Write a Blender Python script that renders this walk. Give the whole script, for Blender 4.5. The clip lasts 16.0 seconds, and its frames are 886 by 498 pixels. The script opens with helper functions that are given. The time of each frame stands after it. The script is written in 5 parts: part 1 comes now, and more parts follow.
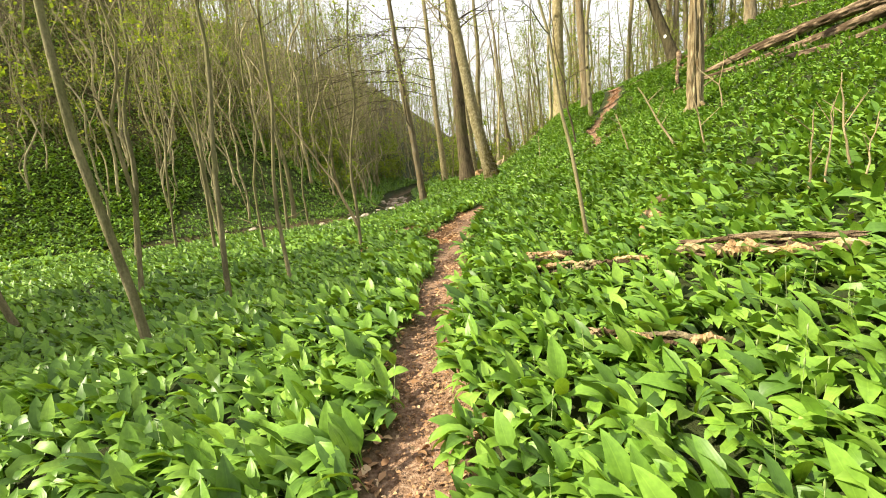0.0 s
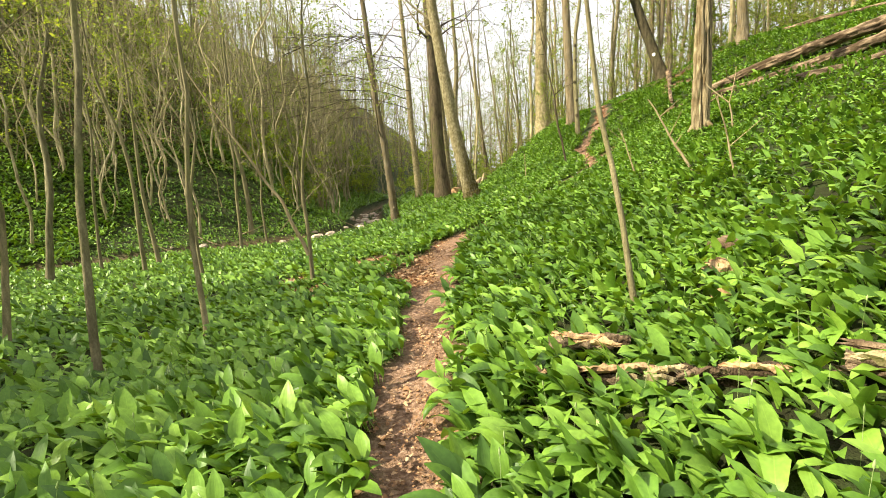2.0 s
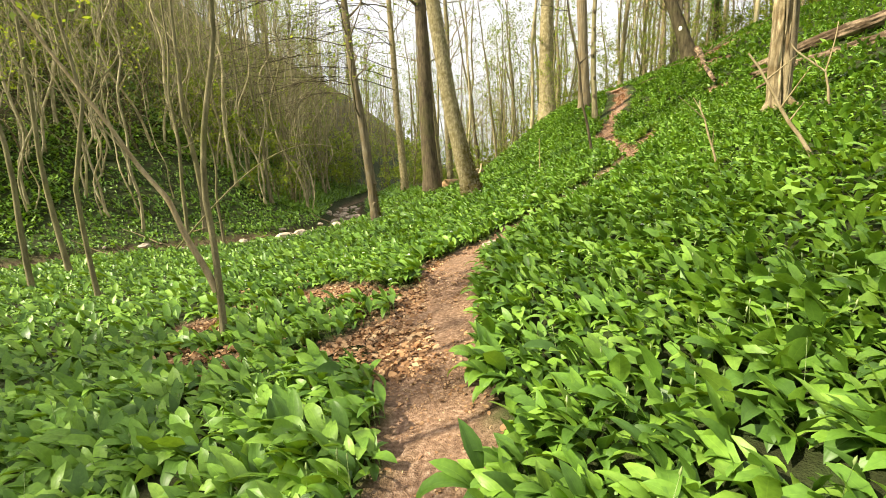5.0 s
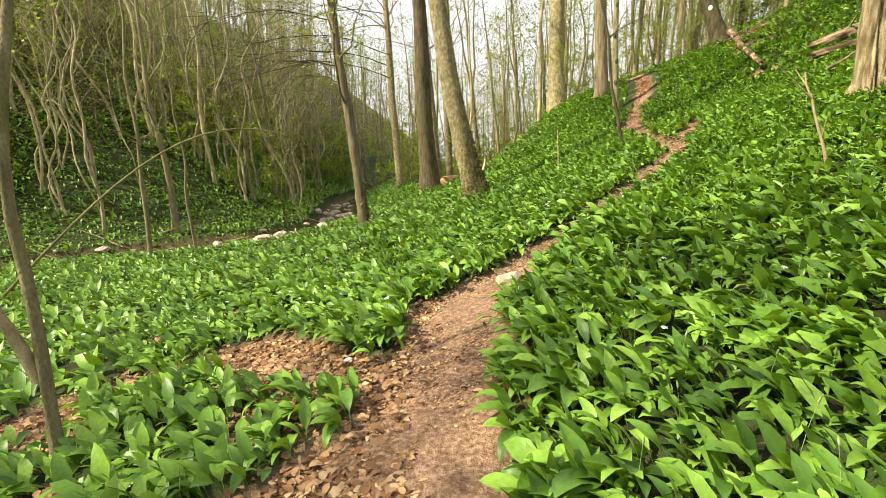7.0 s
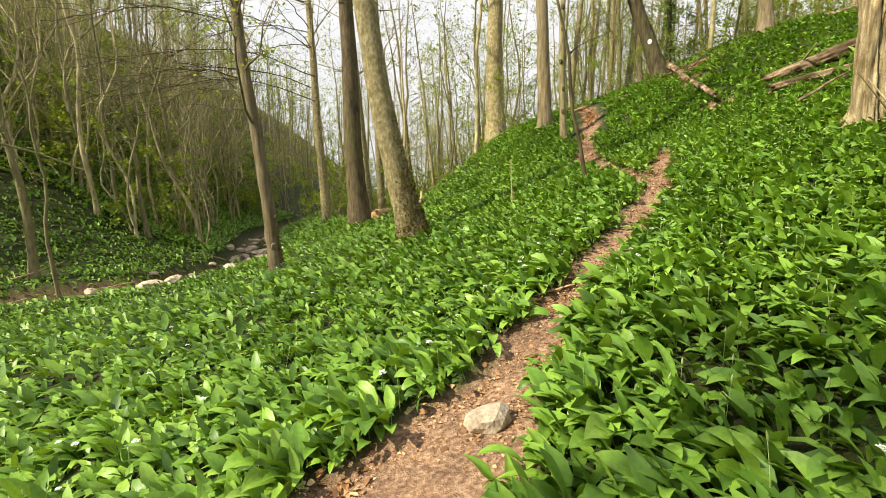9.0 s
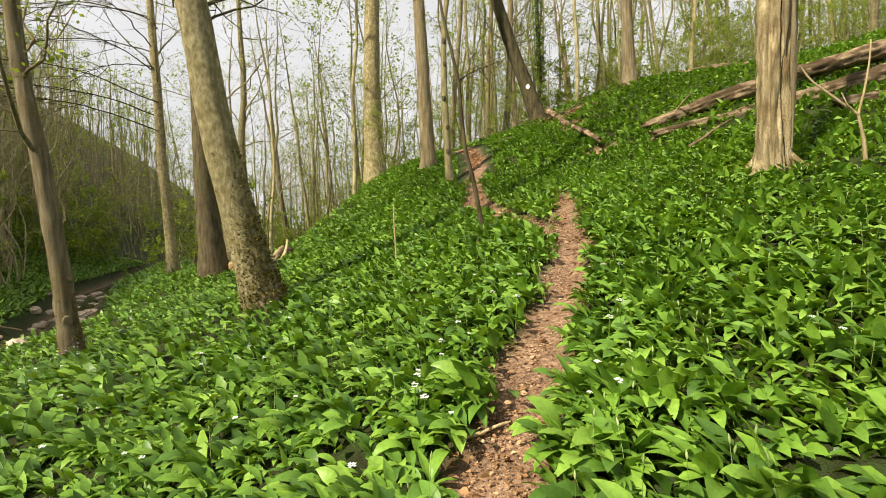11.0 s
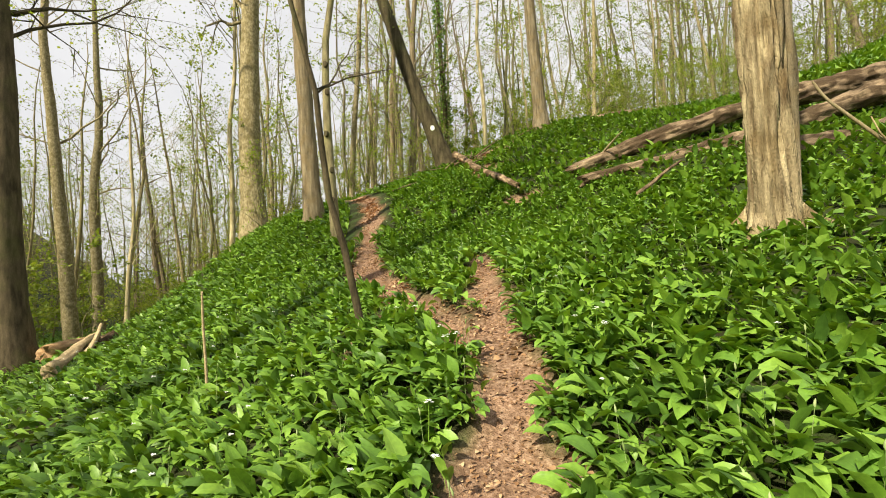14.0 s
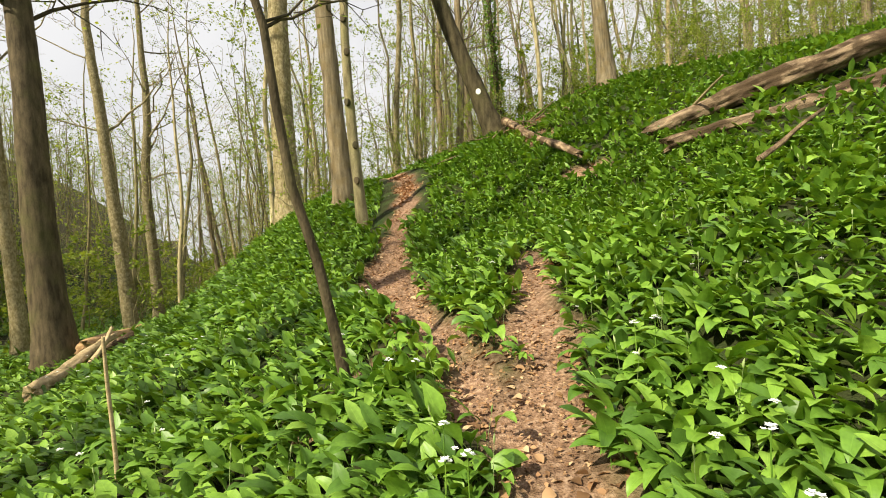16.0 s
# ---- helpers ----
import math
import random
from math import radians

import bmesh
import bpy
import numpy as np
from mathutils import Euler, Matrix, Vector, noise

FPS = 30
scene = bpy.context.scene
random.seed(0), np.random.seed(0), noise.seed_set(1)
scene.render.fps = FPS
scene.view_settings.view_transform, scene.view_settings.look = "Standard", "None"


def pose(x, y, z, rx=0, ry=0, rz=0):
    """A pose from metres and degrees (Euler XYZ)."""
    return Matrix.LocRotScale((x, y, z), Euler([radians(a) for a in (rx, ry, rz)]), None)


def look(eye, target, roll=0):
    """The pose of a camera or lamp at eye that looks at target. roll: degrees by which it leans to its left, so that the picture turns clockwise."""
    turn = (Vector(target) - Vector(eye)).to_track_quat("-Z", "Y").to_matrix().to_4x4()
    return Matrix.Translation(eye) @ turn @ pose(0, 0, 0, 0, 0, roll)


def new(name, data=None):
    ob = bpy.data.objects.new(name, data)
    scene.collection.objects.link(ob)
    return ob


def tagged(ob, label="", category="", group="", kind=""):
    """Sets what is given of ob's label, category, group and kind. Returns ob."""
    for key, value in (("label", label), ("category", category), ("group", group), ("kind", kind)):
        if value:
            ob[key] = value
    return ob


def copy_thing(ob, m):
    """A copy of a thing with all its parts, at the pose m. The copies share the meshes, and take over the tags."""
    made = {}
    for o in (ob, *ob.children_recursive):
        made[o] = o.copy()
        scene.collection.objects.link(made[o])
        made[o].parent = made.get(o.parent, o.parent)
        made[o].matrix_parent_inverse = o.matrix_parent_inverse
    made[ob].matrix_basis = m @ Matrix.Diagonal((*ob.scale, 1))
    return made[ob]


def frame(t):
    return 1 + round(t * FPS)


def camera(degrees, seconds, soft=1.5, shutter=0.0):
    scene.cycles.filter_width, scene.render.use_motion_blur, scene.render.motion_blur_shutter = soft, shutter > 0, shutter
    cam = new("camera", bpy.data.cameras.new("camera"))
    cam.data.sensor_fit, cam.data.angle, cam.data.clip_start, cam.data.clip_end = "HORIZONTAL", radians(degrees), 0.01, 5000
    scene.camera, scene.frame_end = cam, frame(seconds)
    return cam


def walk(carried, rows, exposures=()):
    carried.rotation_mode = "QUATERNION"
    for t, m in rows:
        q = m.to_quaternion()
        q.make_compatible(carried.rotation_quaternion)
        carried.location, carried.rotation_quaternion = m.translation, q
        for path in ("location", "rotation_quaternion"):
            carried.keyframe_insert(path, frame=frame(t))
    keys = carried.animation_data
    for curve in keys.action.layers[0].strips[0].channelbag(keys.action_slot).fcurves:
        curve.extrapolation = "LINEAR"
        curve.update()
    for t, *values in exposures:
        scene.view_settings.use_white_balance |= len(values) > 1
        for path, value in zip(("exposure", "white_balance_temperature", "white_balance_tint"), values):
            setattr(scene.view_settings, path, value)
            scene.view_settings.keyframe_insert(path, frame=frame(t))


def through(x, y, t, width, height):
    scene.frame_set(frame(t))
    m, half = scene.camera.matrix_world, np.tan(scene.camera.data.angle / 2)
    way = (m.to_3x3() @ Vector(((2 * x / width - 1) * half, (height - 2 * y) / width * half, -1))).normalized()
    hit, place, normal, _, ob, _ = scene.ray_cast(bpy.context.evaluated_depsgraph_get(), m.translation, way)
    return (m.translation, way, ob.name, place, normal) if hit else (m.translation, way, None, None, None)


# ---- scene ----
cam = camera(86.4, 16.0, 1.0)
METRES, EYE, TILT, LEAN, TURN = 15.5, 1.5, -11.0, 5.0, 0.0
ROWS = [
    (0.0, 0.0, 0.0, 0.0, 0.0, 0.0, -0.0),
    (0.5, -0.0018, 0.0289, 0.0056, -0.49, -0.46, -0.4),
    (1.0, -0.0033, 0.0609, 0.0127, -0.69, 0.12, -1.04),
    (1.5, -0.0029, 0.0952, 0.0197, -1.87, 1.24, -1.07),
    (2.0, -0.0019, 0.1268, 0.0261, -3.4, 1.86, -1.24),
    (2.5, -0.0023, 0.1629, 0.0305, -4.39, 1.73, -1.69),
    (3.0, -0.0039, 0.1962, 0.0378, -5.04, 2.24, -2.1),
    (3.5, -0.0042, 0.2304, 0.0454, -5.1, 2.66, -2.3),
    (4.0, -0.0042, 0.2659, 0.0502, -5.48, 2.04, -1.82),
    (6.5, 0.0089, 0.4327, 0.0792, -4.72, 0.45, -1.92),
    (7.0, 0.0111, 0.4657, 0.0869, -5.38, 0.35, -2.25),
    (7.5, 0.0132, 0.499, 0.0933, -7.19, 1.14, -2.28),
    (8.0, 0.0158, 0.5302, 0.1023, -8.78, 1.97, -2.14),
    (8.5, 0.0197, 0.564, 0.1092, -10.96, 3.07, -1.91),
    (11.0, 0.0661, 0.7011, 0.1513, -27.33, 9.05, 1.68),
    (11.5, 0.0782, 0.7255, 0.1598, -32.14, 10.25, 2.5),
    (12.0, 0.0956, 0.7485, 0.1661, -36.25, 10.75, 3.21),
    (12.5, 0.1125, 0.7673, 0.1766, -38.06, 11.51, 3.77),
    (13.0, 0.1308, 0.7862, 0.1879, -37.86, 12.64, 4.48),
    (13.5, 0.1515, 0.8054, 0.1977, -37.28, 13.59, 5.1),
    (14.0, 0.1698, 0.8208, 0.2089, -37.21, 14.19, 5.38),
    (14.5, 0.1876, 0.8401, 0.219, -37.52, 14.14, 5.55),
    (15.0, 0.2082, 0.8571, 0.2254, -36.68, 13.15, 5.65),
    (15.5, 0.2243, 0.8697, 0.2365, -33.49, 11.98, 5.71),
    (16.0, 0.24, 0.8845, 0.2464, -30.06, 11.5, 5.04),
]
walk(cam, [(t, pose(0, 0, EYE, TILT, LEAN, TURN) @ pose(METRES * x, METRES * y, METRES * z, 90 + pitch, roll, yaw)) for t, x, y, z, yaw, pitch, roll in ROWS],
     exposures=[(0, 1.2), (4, 1.16), (8, 1.03), (11, .69), (16, .73)])

# ---- light ----
SUN_AZ, SUN_EL = 193.0, 40.0  # degrees: from +x anticlockwise, above the horizon
world = bpy.data.worlds.new("sky")
scene.world = world
world.use_nodes = True
wn, wl = world.node_tree.nodes, world.node_tree.links
sky = wn.new("ShaderNodeTexSky")
sky.sky_type, sky.sun_disc = "NISHITA", False
sky.sun_elevation, sky.sun_rotation = radians(SUN_EL), radians(90 - SUN_AZ)
sky.air_density, sky.dust_density = 1.0, 2.0
cloud = wn.new("ShaderNodeTexNoise")
cloud.inputs["Scale"].default_value, cloud.inputs["Detail"].default_value = 3.0, 6.0
ramp = wn.new("ShaderNodeMapRange")
ramp.inputs[1].default_value, ramp.inputs[2].default_value, ramp.inputs[3].default_value, ramp.inputs[4].default_value = .34, .6, .86, 1.0
veil = wn.new("ShaderNodeMix")
veil.data_type = "RGBA"
veil.inputs[7].default_value = (15.6, 15.5, 15.6, 1)
co = wn.new("ShaderNodeTexCoord")
wl.new(co.outputs["Generated"], cloud.inputs["Vector"])
wl.new(cloud.outputs["Fac"], ramp.inputs[0])
wl.new(ramp.outputs[0], veil.inputs[0])
wl.new(sky.outputs[0], veil.inputs[6])
wl.new(veil.outputs[2], wn["Background"].inputs[0])
wn["Background"].inputs[1].default_value = 0.036

sun = new("sun", bpy.data.lights.new("sun", "SUN"))
sun.data.energy, sun.data.angle, sun.data.color = 5.0, radians(0.9), (1.0, .91, .68)
sun.matrix_world = look((0, 0, 30), (-math.cos(radians(SUN_AZ)) * math.cos(radians(SUN_EL)), -math.sin(radians(SUN_AZ)) * math.cos(radians(SUN_EL)), 30 - math.sin(radians(SUN_EL))))


# ---- materials ----
def material(name, rough=.6, spec=.3):
    m = bpy.data.materials.new(name)
    m.use_nodes = True
    b = m.node_tree.nodes["Principled BSDF"]
    b.inputs["Roughness"].default_value, b.inputs["Specular IOR Level"].default_value = rough, spec
    return m, m.node_tree.nodes, m.node_tree.links, b


def ramp_node(n, stops):
    r = n.new("ShaderNodeValToRGB")
    while len(r.color_ramp.elements) < len(stops):
        r.color_ramp.elements.new(.5)
    for e, (p, c) in zip(r.color_ramp.elements, stops):
        e.position, e.color = p, (*c, 1)
    return r


def noise_node(n, l, scale, detail=4, stretch=None):
    t = n.new("ShaderNodeTexNoise")
    t.inputs["Scale"].default_value, t.inputs["Detail"].default_value = scale, detail
    g = n.new("ShaderNodeTexCoord")
    if stretch:
        mp = n.new("ShaderNodeMapping")
        mp.inputs["Scale"].default_value = stretch
        l.new(g.outputs["Object"], mp.inputs[0])
        l.new(mp.outputs[0], t.inputs["Vector"])
    else:
        l.new(g.outputs["Object"], t.inputs["Vector"])
    return t


def mix_rgb(n, l, fac, a, b, kind="MIX"):
    m = n.new("ShaderNodeMix")
    m.data_type, m.blend_type = "RGBA", kind
    for sock, v in ((0, fac), (6, a), (7, b)):
        if isinstance(v, (int, float)):
            m.inputs[sock].default_value = v
        elif isinstance(v, tuple):
            m.inputs[sock].default_value = (*v, 1)
        else:
            l.new(v, m.inputs[sock])
    return m.outputs[2]


def add_bump(n, l, b, height, strength=.4, dist=.01):
    k = n.new("ShaderNodeBump")
    k.inputs["Strength"].default_value, k.inputs["Distance"].default_value = strength, dist
    l.new(height, k.inputs["Height"])
    l.new(k.outputs[0], b.inputs["Normal"])


def leaf_material(name, stops, through, glow_col, rough=.42, spec=.35, vein=0.0, per_object=False):
    """A leaf: colour by the single leaf, light shining through it."""
    m, n, l, b = material(name, rough, spec)
    if per_object:
        rnd = n.new("ShaderNodeObjectInfo").outputs["Random"]
    else:
        rnd = n.new("ShaderNodeNewGeometry").outputs["Random Per Island"]
    col = ramp_node(n, stops)
    l.new(rnd, col.inputs[0])
    big = noise_node(n, l, .55, 3)
    tint = mix_rgb(n, l, big.outputs["Fac"], (.62, .7, .7), (1.25, 1.22, 1.0))
    c = mix_rgb(n, l, 1.0, col.outputs[0], tint, "MULTIPLY")
    l.new(c, b.inputs["Base Color"])
    if vein:
        # midrib and fine parallel ribs, by the place across the blade
        sd = n.new("ShaderNodeAttribute")
        sd.attribute_name = "side"
        ab = n.new("ShaderNodeMath")
        ab.operation = "ABSOLUTE"
        l.new(sd.outputs["Fac"], ab.inputs[0])
        rib = ramp_node(n, [(0, (1.2, 1.15, 1.2)), (.08, (.95, .96, .95)), (.3, (1, 1, 1)), (1, (1.05, 1.04, 1))])
        l.new(ab.outputs[0], rib.inputs[0])
        c = mix_rgb(n, l, 1.0, c, rib.outputs[0], "MULTIPLY")
        fine = noise_node(n, l, 45, 4)
        blot_ = ramp_node(n, [(.3, (.82, .84, .8)), (.7, (1.14, 1.12, 1.1))])
        l.new(fine.outputs["Fac"], blot_.inputs[0])
        c = mix_rgb(n, l, 1.0, c, blot_.outputs[0], "MULTIPLY")
        l.new(c, b.inputs["Base Color"])
        mu, si, ad = n.new("ShaderNodeMath"), n.new("ShaderNodeMath"), n.new("ShaderNodeMath")
        mu.operation, si.operation, ad.operation = "MULTIPLY", "SINE", "MULTIPLY_ADD"
        mu.inputs[1].default_value = 17
        l.new(ab.outputs[0], mu.inputs[0])
        l.new(mu.outputs[0], si.inputs[0])
        l.new(fine.outputs["Fac"], ad.inputs[0])
        ad.inputs[1].default_value = 2.5
        l.new(si.outputs[0], ad.inputs[2])
        add_bump(n, l, b, ad.outputs[0], .12, .0009)
    tr = n.new("ShaderNodeBsdfTranslucent")
    tc = mix_rgb(n, l, 1.0, c, glow_col, "MULTIPLY")
    l.new(tc, tr.inputs[0])
    mx = n.new("ShaderNodeMixShader")
    mx.inputs[0].default_value = through
    l.new(b.outputs[0], mx.inputs[1])
    l.new(tr.outputs[0], mx.inputs[2])
    l.new(mx.outputs[0], n["Material Output"].inputs[0])
    return m


GARLIC = leaf_material("garlic_leaf", [(0, (.058, .123, .023)), (.35, (.128, .247, .036)), (.7, (.189, .332, .045)), (1, (.236, .378, .066))], .15, (1.9, 1.65, .35), .43, .3, 1)
GARLIC_ONE = leaf_material("garlic_leaf_single", [(0, (.058, .123, .023)), (.35, (.128, .247, .036)), (.7, (.189, .332, .045)), (1, (.236, .378, .066))], .15, (1.9, 1.65, .35), .43, .3, 1, True)
SPRING = leaf_material("spring_leaf", [(0, (.14, .205, .03)), (.5, (.22, .28, .045)), (1, (.33, .37, .07))], .48, (1.5, 1.45, .6), .5, .3)
LITTER = leaf_material("dry_leaf", [(0, (.14, .074, .04)), (.4, (.34, .18, .1)), (.8, (.52, .31, .185)), (1, (.68, .48, .32))], .12, (1.2, 1, .8), .7, .2)
BUD = leaf_material("flower_bud", [(0, (.16, .25, .06)), (1, (.5, .58, .3))], .2, (1.2, 1.2, .8), .5, .3)
MOSS = leaf_material("moss", [(0, (.07, .05, .015)), (.6, (.16, .12, .03)), (1, (.2, .19, .05))], .1, (1, 1, .6), .85, .1)
WHITE, _n, _l, _b = material("petal", .6, .3)
_b.inputs["Base Color"].default_value = (.85, .87, .82, 1)


def bark_material(name, dark, light, moss=(.12, .15, .03), moss_amount=.35, scale=9, stretch=(1, 1, .22), bump=.5, rough=.85, moss_scale=1.7, moss_band=(.48, .72)):
    m, n, l, b = material(name, rough, .15)
    a = noise_node(n, l, scale, 6, stretch)
    f = noise_node(n, l, scale * 6, 4, (1, 1, .5))
    big = noise_node(n, l, moss_scale, 5)
    r = ramp_node(n, [(.3, dark), (.72, light)])
    l.new(a.outputs["Fac"], r.inputs[0])
    mr = n.new("ShaderNodeMapRange")
    mr.inputs[1].default_value, mr.inputs[2].default_value, mr.inputs[4].default_value = *moss_band, moss_amount
    l.new(big.outputs["Fac"], mr.inputs[0])
    c = mix_rgb(n, l, mr.outputs[0], r.outputs[0], moss)
    g = ramp_node(n, [(.3, (.75, .75, .75)), (.7, (1.2, 1.2, 1.2))])
    l.new(f.outputs["Fac"], g.inputs[0])
    c = mix_rgb(n, l, 1.0, c, g.outputs[0], "MULTIPLY")
    o = n.new("ShaderNodeObjectInfo")
    v = ramp_node(n, [(0, (.78, .78, .74)), (1, (1.2, 1.15, 1.05))])
    l.new(o.outputs["Random"], v.inputs[0])
    c = mix_rgb(n, l, 1.0, c, v.outputs[0], "MULTIPLY")
    l.new(c, b.inputs["Base Color"])
    s = n.new("ShaderNodeMath")
    l.new(a.outputs["Fac"], s.inputs[0])
    l.new(f.outputs["Fac"], s.inputs[1])
    add_bump(n, l, b, s.outputs[0], bump, .02)
    return m


BARK_SAPLING = bark_material("sapling_bark", (.12, .105, .06), (.3, .265, .16), (.17, .18, .05), .6, 14)
BARK_BEECH = bark_material("beech_bark", (.17, .14, .08), (.47, .41, .26), (.16, .13, .05), .7, 24, (1, 1, .5), .9, .85, 7, (.42, .66))
# dark bark and knots; on the old beech it carries painted shade
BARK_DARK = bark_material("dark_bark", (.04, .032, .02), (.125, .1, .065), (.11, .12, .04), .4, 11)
# mossy bark with the leaning tree's shade put into the colour
BARK_SHADED = bark_material("shaded_mossy_bark", (.026, .022, .013), (.085, .072, .042), (.07, .075, .025), .5, 12)
BARK_BROWN = bark_material("furrowed_bark", (.1, .08, .052), (.32, .265, .18), (.2, .15, .08), .6, 16, (1, 1, .12), .9, .85, 4, (.48, .6))
BARK_TWIG = bark_material("brown_twig_bark", (.06, .045, .028), (.19, .15, .095), (.1, .1, .04), .4, 14)
# sapling bark made paler: sunlight on the stems is put into the colour
BARK_SUNLIT = bark_material("sunlit_sapling_bark", (.2, .17, .1), (.54, .48, .31), (.18, .18, .06), .5, 14)
DEADWOOD = bark_material("bare_deadwood", (.1, .066, .034), (.6, .5, .32), (.2, .14, .07), .7, 12, (1, 1, .15), 1.0, .85, 2.6, (.5, .62))
LOGWOOD = bark_material("rotting_wood", (.04, .026, .017), (.46, .34, .23), (.07, .045, .026), .85, 16, (.16, 1, 1), 1.0, .85, 3.5, (.46, .56))
CUTWOOD = bark_material("sawn_wood", (.26, .15, .075), (.58, .4, .24), (.6, .36, .17), .3, 12, (.2, 1, 1), .5)
PALEWOOD = bark_material("pale_stick", (.26, .195, .11), (.46, .38, .25), (.4, .32, .17), .4, 20, (1, 1, .3), .3)
STONE = bark_material("stone", (.22, .175, .13), (.44, .36, .28), (.12, .13, .06), .4, 10, (1, 1, 1), .5)

PALESTONE = bark_material("pale_stone", (.34, .27, .21), (.66, .57, .48), (.3, .24, .16), .4, 10, (1, 1, 1), .5)

SOIL, n_, l_, b_ = material("soil", .9, .15)
at = n_.new("ShaderNodeAttribute")
at.attribute_name = "bare"
s1, s2, s3 = noise_node(n_, l_, 34, 6), noise_node(n_, l_, 4.5, 4), noise_node(n_, l_, 110, 3)
trod = ramp_node(n_, [(.28, (.13, .075, .046)), (.5, (.27, .164, .104)), (.72, (.47, .32, .22))])
l_.new(s1.outputs["Fac"], trod.inputs[0])
# off the path: undergrowth soil, darkened to deepen shade between the leaves
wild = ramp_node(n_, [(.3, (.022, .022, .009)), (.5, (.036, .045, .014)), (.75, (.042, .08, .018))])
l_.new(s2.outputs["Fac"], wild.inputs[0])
blot = ramp_node(n_, [(.3, (.72, .72, .72)), (.7, (1.2, 1.2, 1.2))])
l_.new(s2.outputs["Fac"], blot.inputs[0])
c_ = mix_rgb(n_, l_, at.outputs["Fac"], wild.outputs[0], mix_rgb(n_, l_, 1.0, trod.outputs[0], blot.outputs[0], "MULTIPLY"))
l_.new(c_, b_.inputs["Base Color"])
sm = n_.new("ShaderNodeMath")
l_.new(s1.outputs["Fac"], sm.inputs[0])
l_.new(s3.outputs["Fac"], sm.inputs[1])
add_bump(n_, l_, b_, sm.outputs[0], .8, .02)

WATER, n_, l_, b_ = material("water", .08, .5)
b_.inputs["Base Color"].default_value = (.09, .075, .05, 1)
wv = noise_node(n_, l_, 7, 3)
add_bump(n_, l_, b_, wv.outputs["Fac"], .25, .03)


# ---- land form ----
# height field: near slope (quartic in x and y), stream and valley, far hillside
TERMS = {(0, 0): .056, (0, 1): .071, (0, 2): .041, (0, 3): -.165, (0, 4): -.088, (1, 0): 1.933, (1, 1): .854, (1, 2): .449,
         (1, 3): .009, (2, 0): .912, (2, 1): .471, (2, 2): -.001, (3, 0): -.309, (3, 1): -.218, (4, 0): .05}
STREAM = [(-300, -60), (-40, 8), (-16, 19), (-9, 23.3), (-4.8, 25.4), (-3.0, 28.5), (-3.4, 33), (-4, 40), (0, 70), (12, 130), (20, 200), (30, 700)]
PATH = [(-.3, -6), (-.3, -1), (-.24, 1.8), (-.2, 3.5), (-.12, 5), (.03, 7.1), (.1, 8.6), (.3, 10.1), (.62, 11.2), (1.6, 12.2), (2.45, 13.1), (3.75, 14.2), (4.85, 15.25)]
FORK_R = [(4.85, 15.25), (5.4, 16.0), (6.1, 16.85), (6.9, 17.7)]
FORK_L = [(4.85, 15.25), (5.3, 16.5), (5.7, 18.3), (6.0, 19.3), (6.8, 20.6), (7.9, 22.4), (8.5, 23.6), (9.2, 26)]
SIDE = [(.2, 10.1), (-.6, 10.6), (-1.2, 11.4), (-2.2, 11.2), (-3.2, 10.3)]
BUMPS = [(-1.5, 22.3, 2.7, -.38), (-2.6, 3.7, 2.2, .34), (7.6, 25.6, 3.2, .6), (7.2, 29, 2.6, .95), (8.2, 19, 1.9, -.36), (2.6, 26, 2.4, -.5), (14, 19, 4, .25)]


def line_dist(x, y, pts):
    """Distance to a polyline, signed (positive to its left going forward), and how far along it, 0 to n-1."""
    best = np.full(np.shape(x), 1e9)
    sign = np.zeros(np.shape(x))
    along = np.zeros(np.shape(x))
    for i, ((ax, ay), (bx, by)) in enumerate(zip(pts, pts[1:])):
        dx, dy = bx - ax, by - ay
        u = np.clip(((x - ax) * dx + (y - ay) * dy) / (dx * dx + dy * dy), 0, 1)
        d = np.hypot(x - ax - u * dx, y - ay - u * dy)
        m = d < best
        best = np.where(m, d, best)
        sign = np.where(m, np.sign(dx * (y - ay) - dy * (x - ax)), sign)
        along = np.where(m, i + u, along)
    return best, sign, along


def smooth(a, b, v):
    u = np.clip((v - a) / (b - a), 0, 1)
    return u * u * (3 - 2 * u)


def poly(x, y):
    u, v = x / 10, (y - 12) / 10
    return sum(c * u ** i * v ** j for (i, j), c in TERMS.items())


def softplus(v, k=1.5):
    return np.log1p(np.exp(np.clip(v / k, -40, 40))) * k


def ground(x, y):
    x, y = np.asarray(x, float), np.asarray(y, float)
    cx, cy = np.clip(x, -7, 14.3), np.clip(y, -4, 23)
    z = poly(cx, cy) + (.4 - .17 * smooth(15, 22, y)) * np.clip(x - 14.3, 0, 25) + .02 * np.clip(x + 7, -40, 0)
    for bx, by, r, h in BUMPS:
        z = z + h * np.exp(-((x - bx) ** 2 + (y - by) ** 2) / r ** 2)
    z = z - .33 * softplus(y - 27 - .25 * np.clip(x - 8, 0, 40)) * smooth(-1, 6, x)
    z = np.maximum(z, -1.25 + .08 * np.sin(x * .7 + y * .4))
    d, s, _ = line_dist(x, y, STREAM)
    far = np.where(s > 0, d, -d)
    hill = .06 * d + .74 * softplus(np.minimum(d, 45) - 3.2, .9)
    near_bank = smooth(2.6, 1.0, d)
    z = np.where(far > 0, -1.15 + hill * smooth(.5, 2.5, d), z * (1 - near_bank) + near_bank * np.minimum(z, -1.1))
    z = z - .5 * smooth(1.0 + .5 * smooth(26, 29, y), .4, d)
    return z


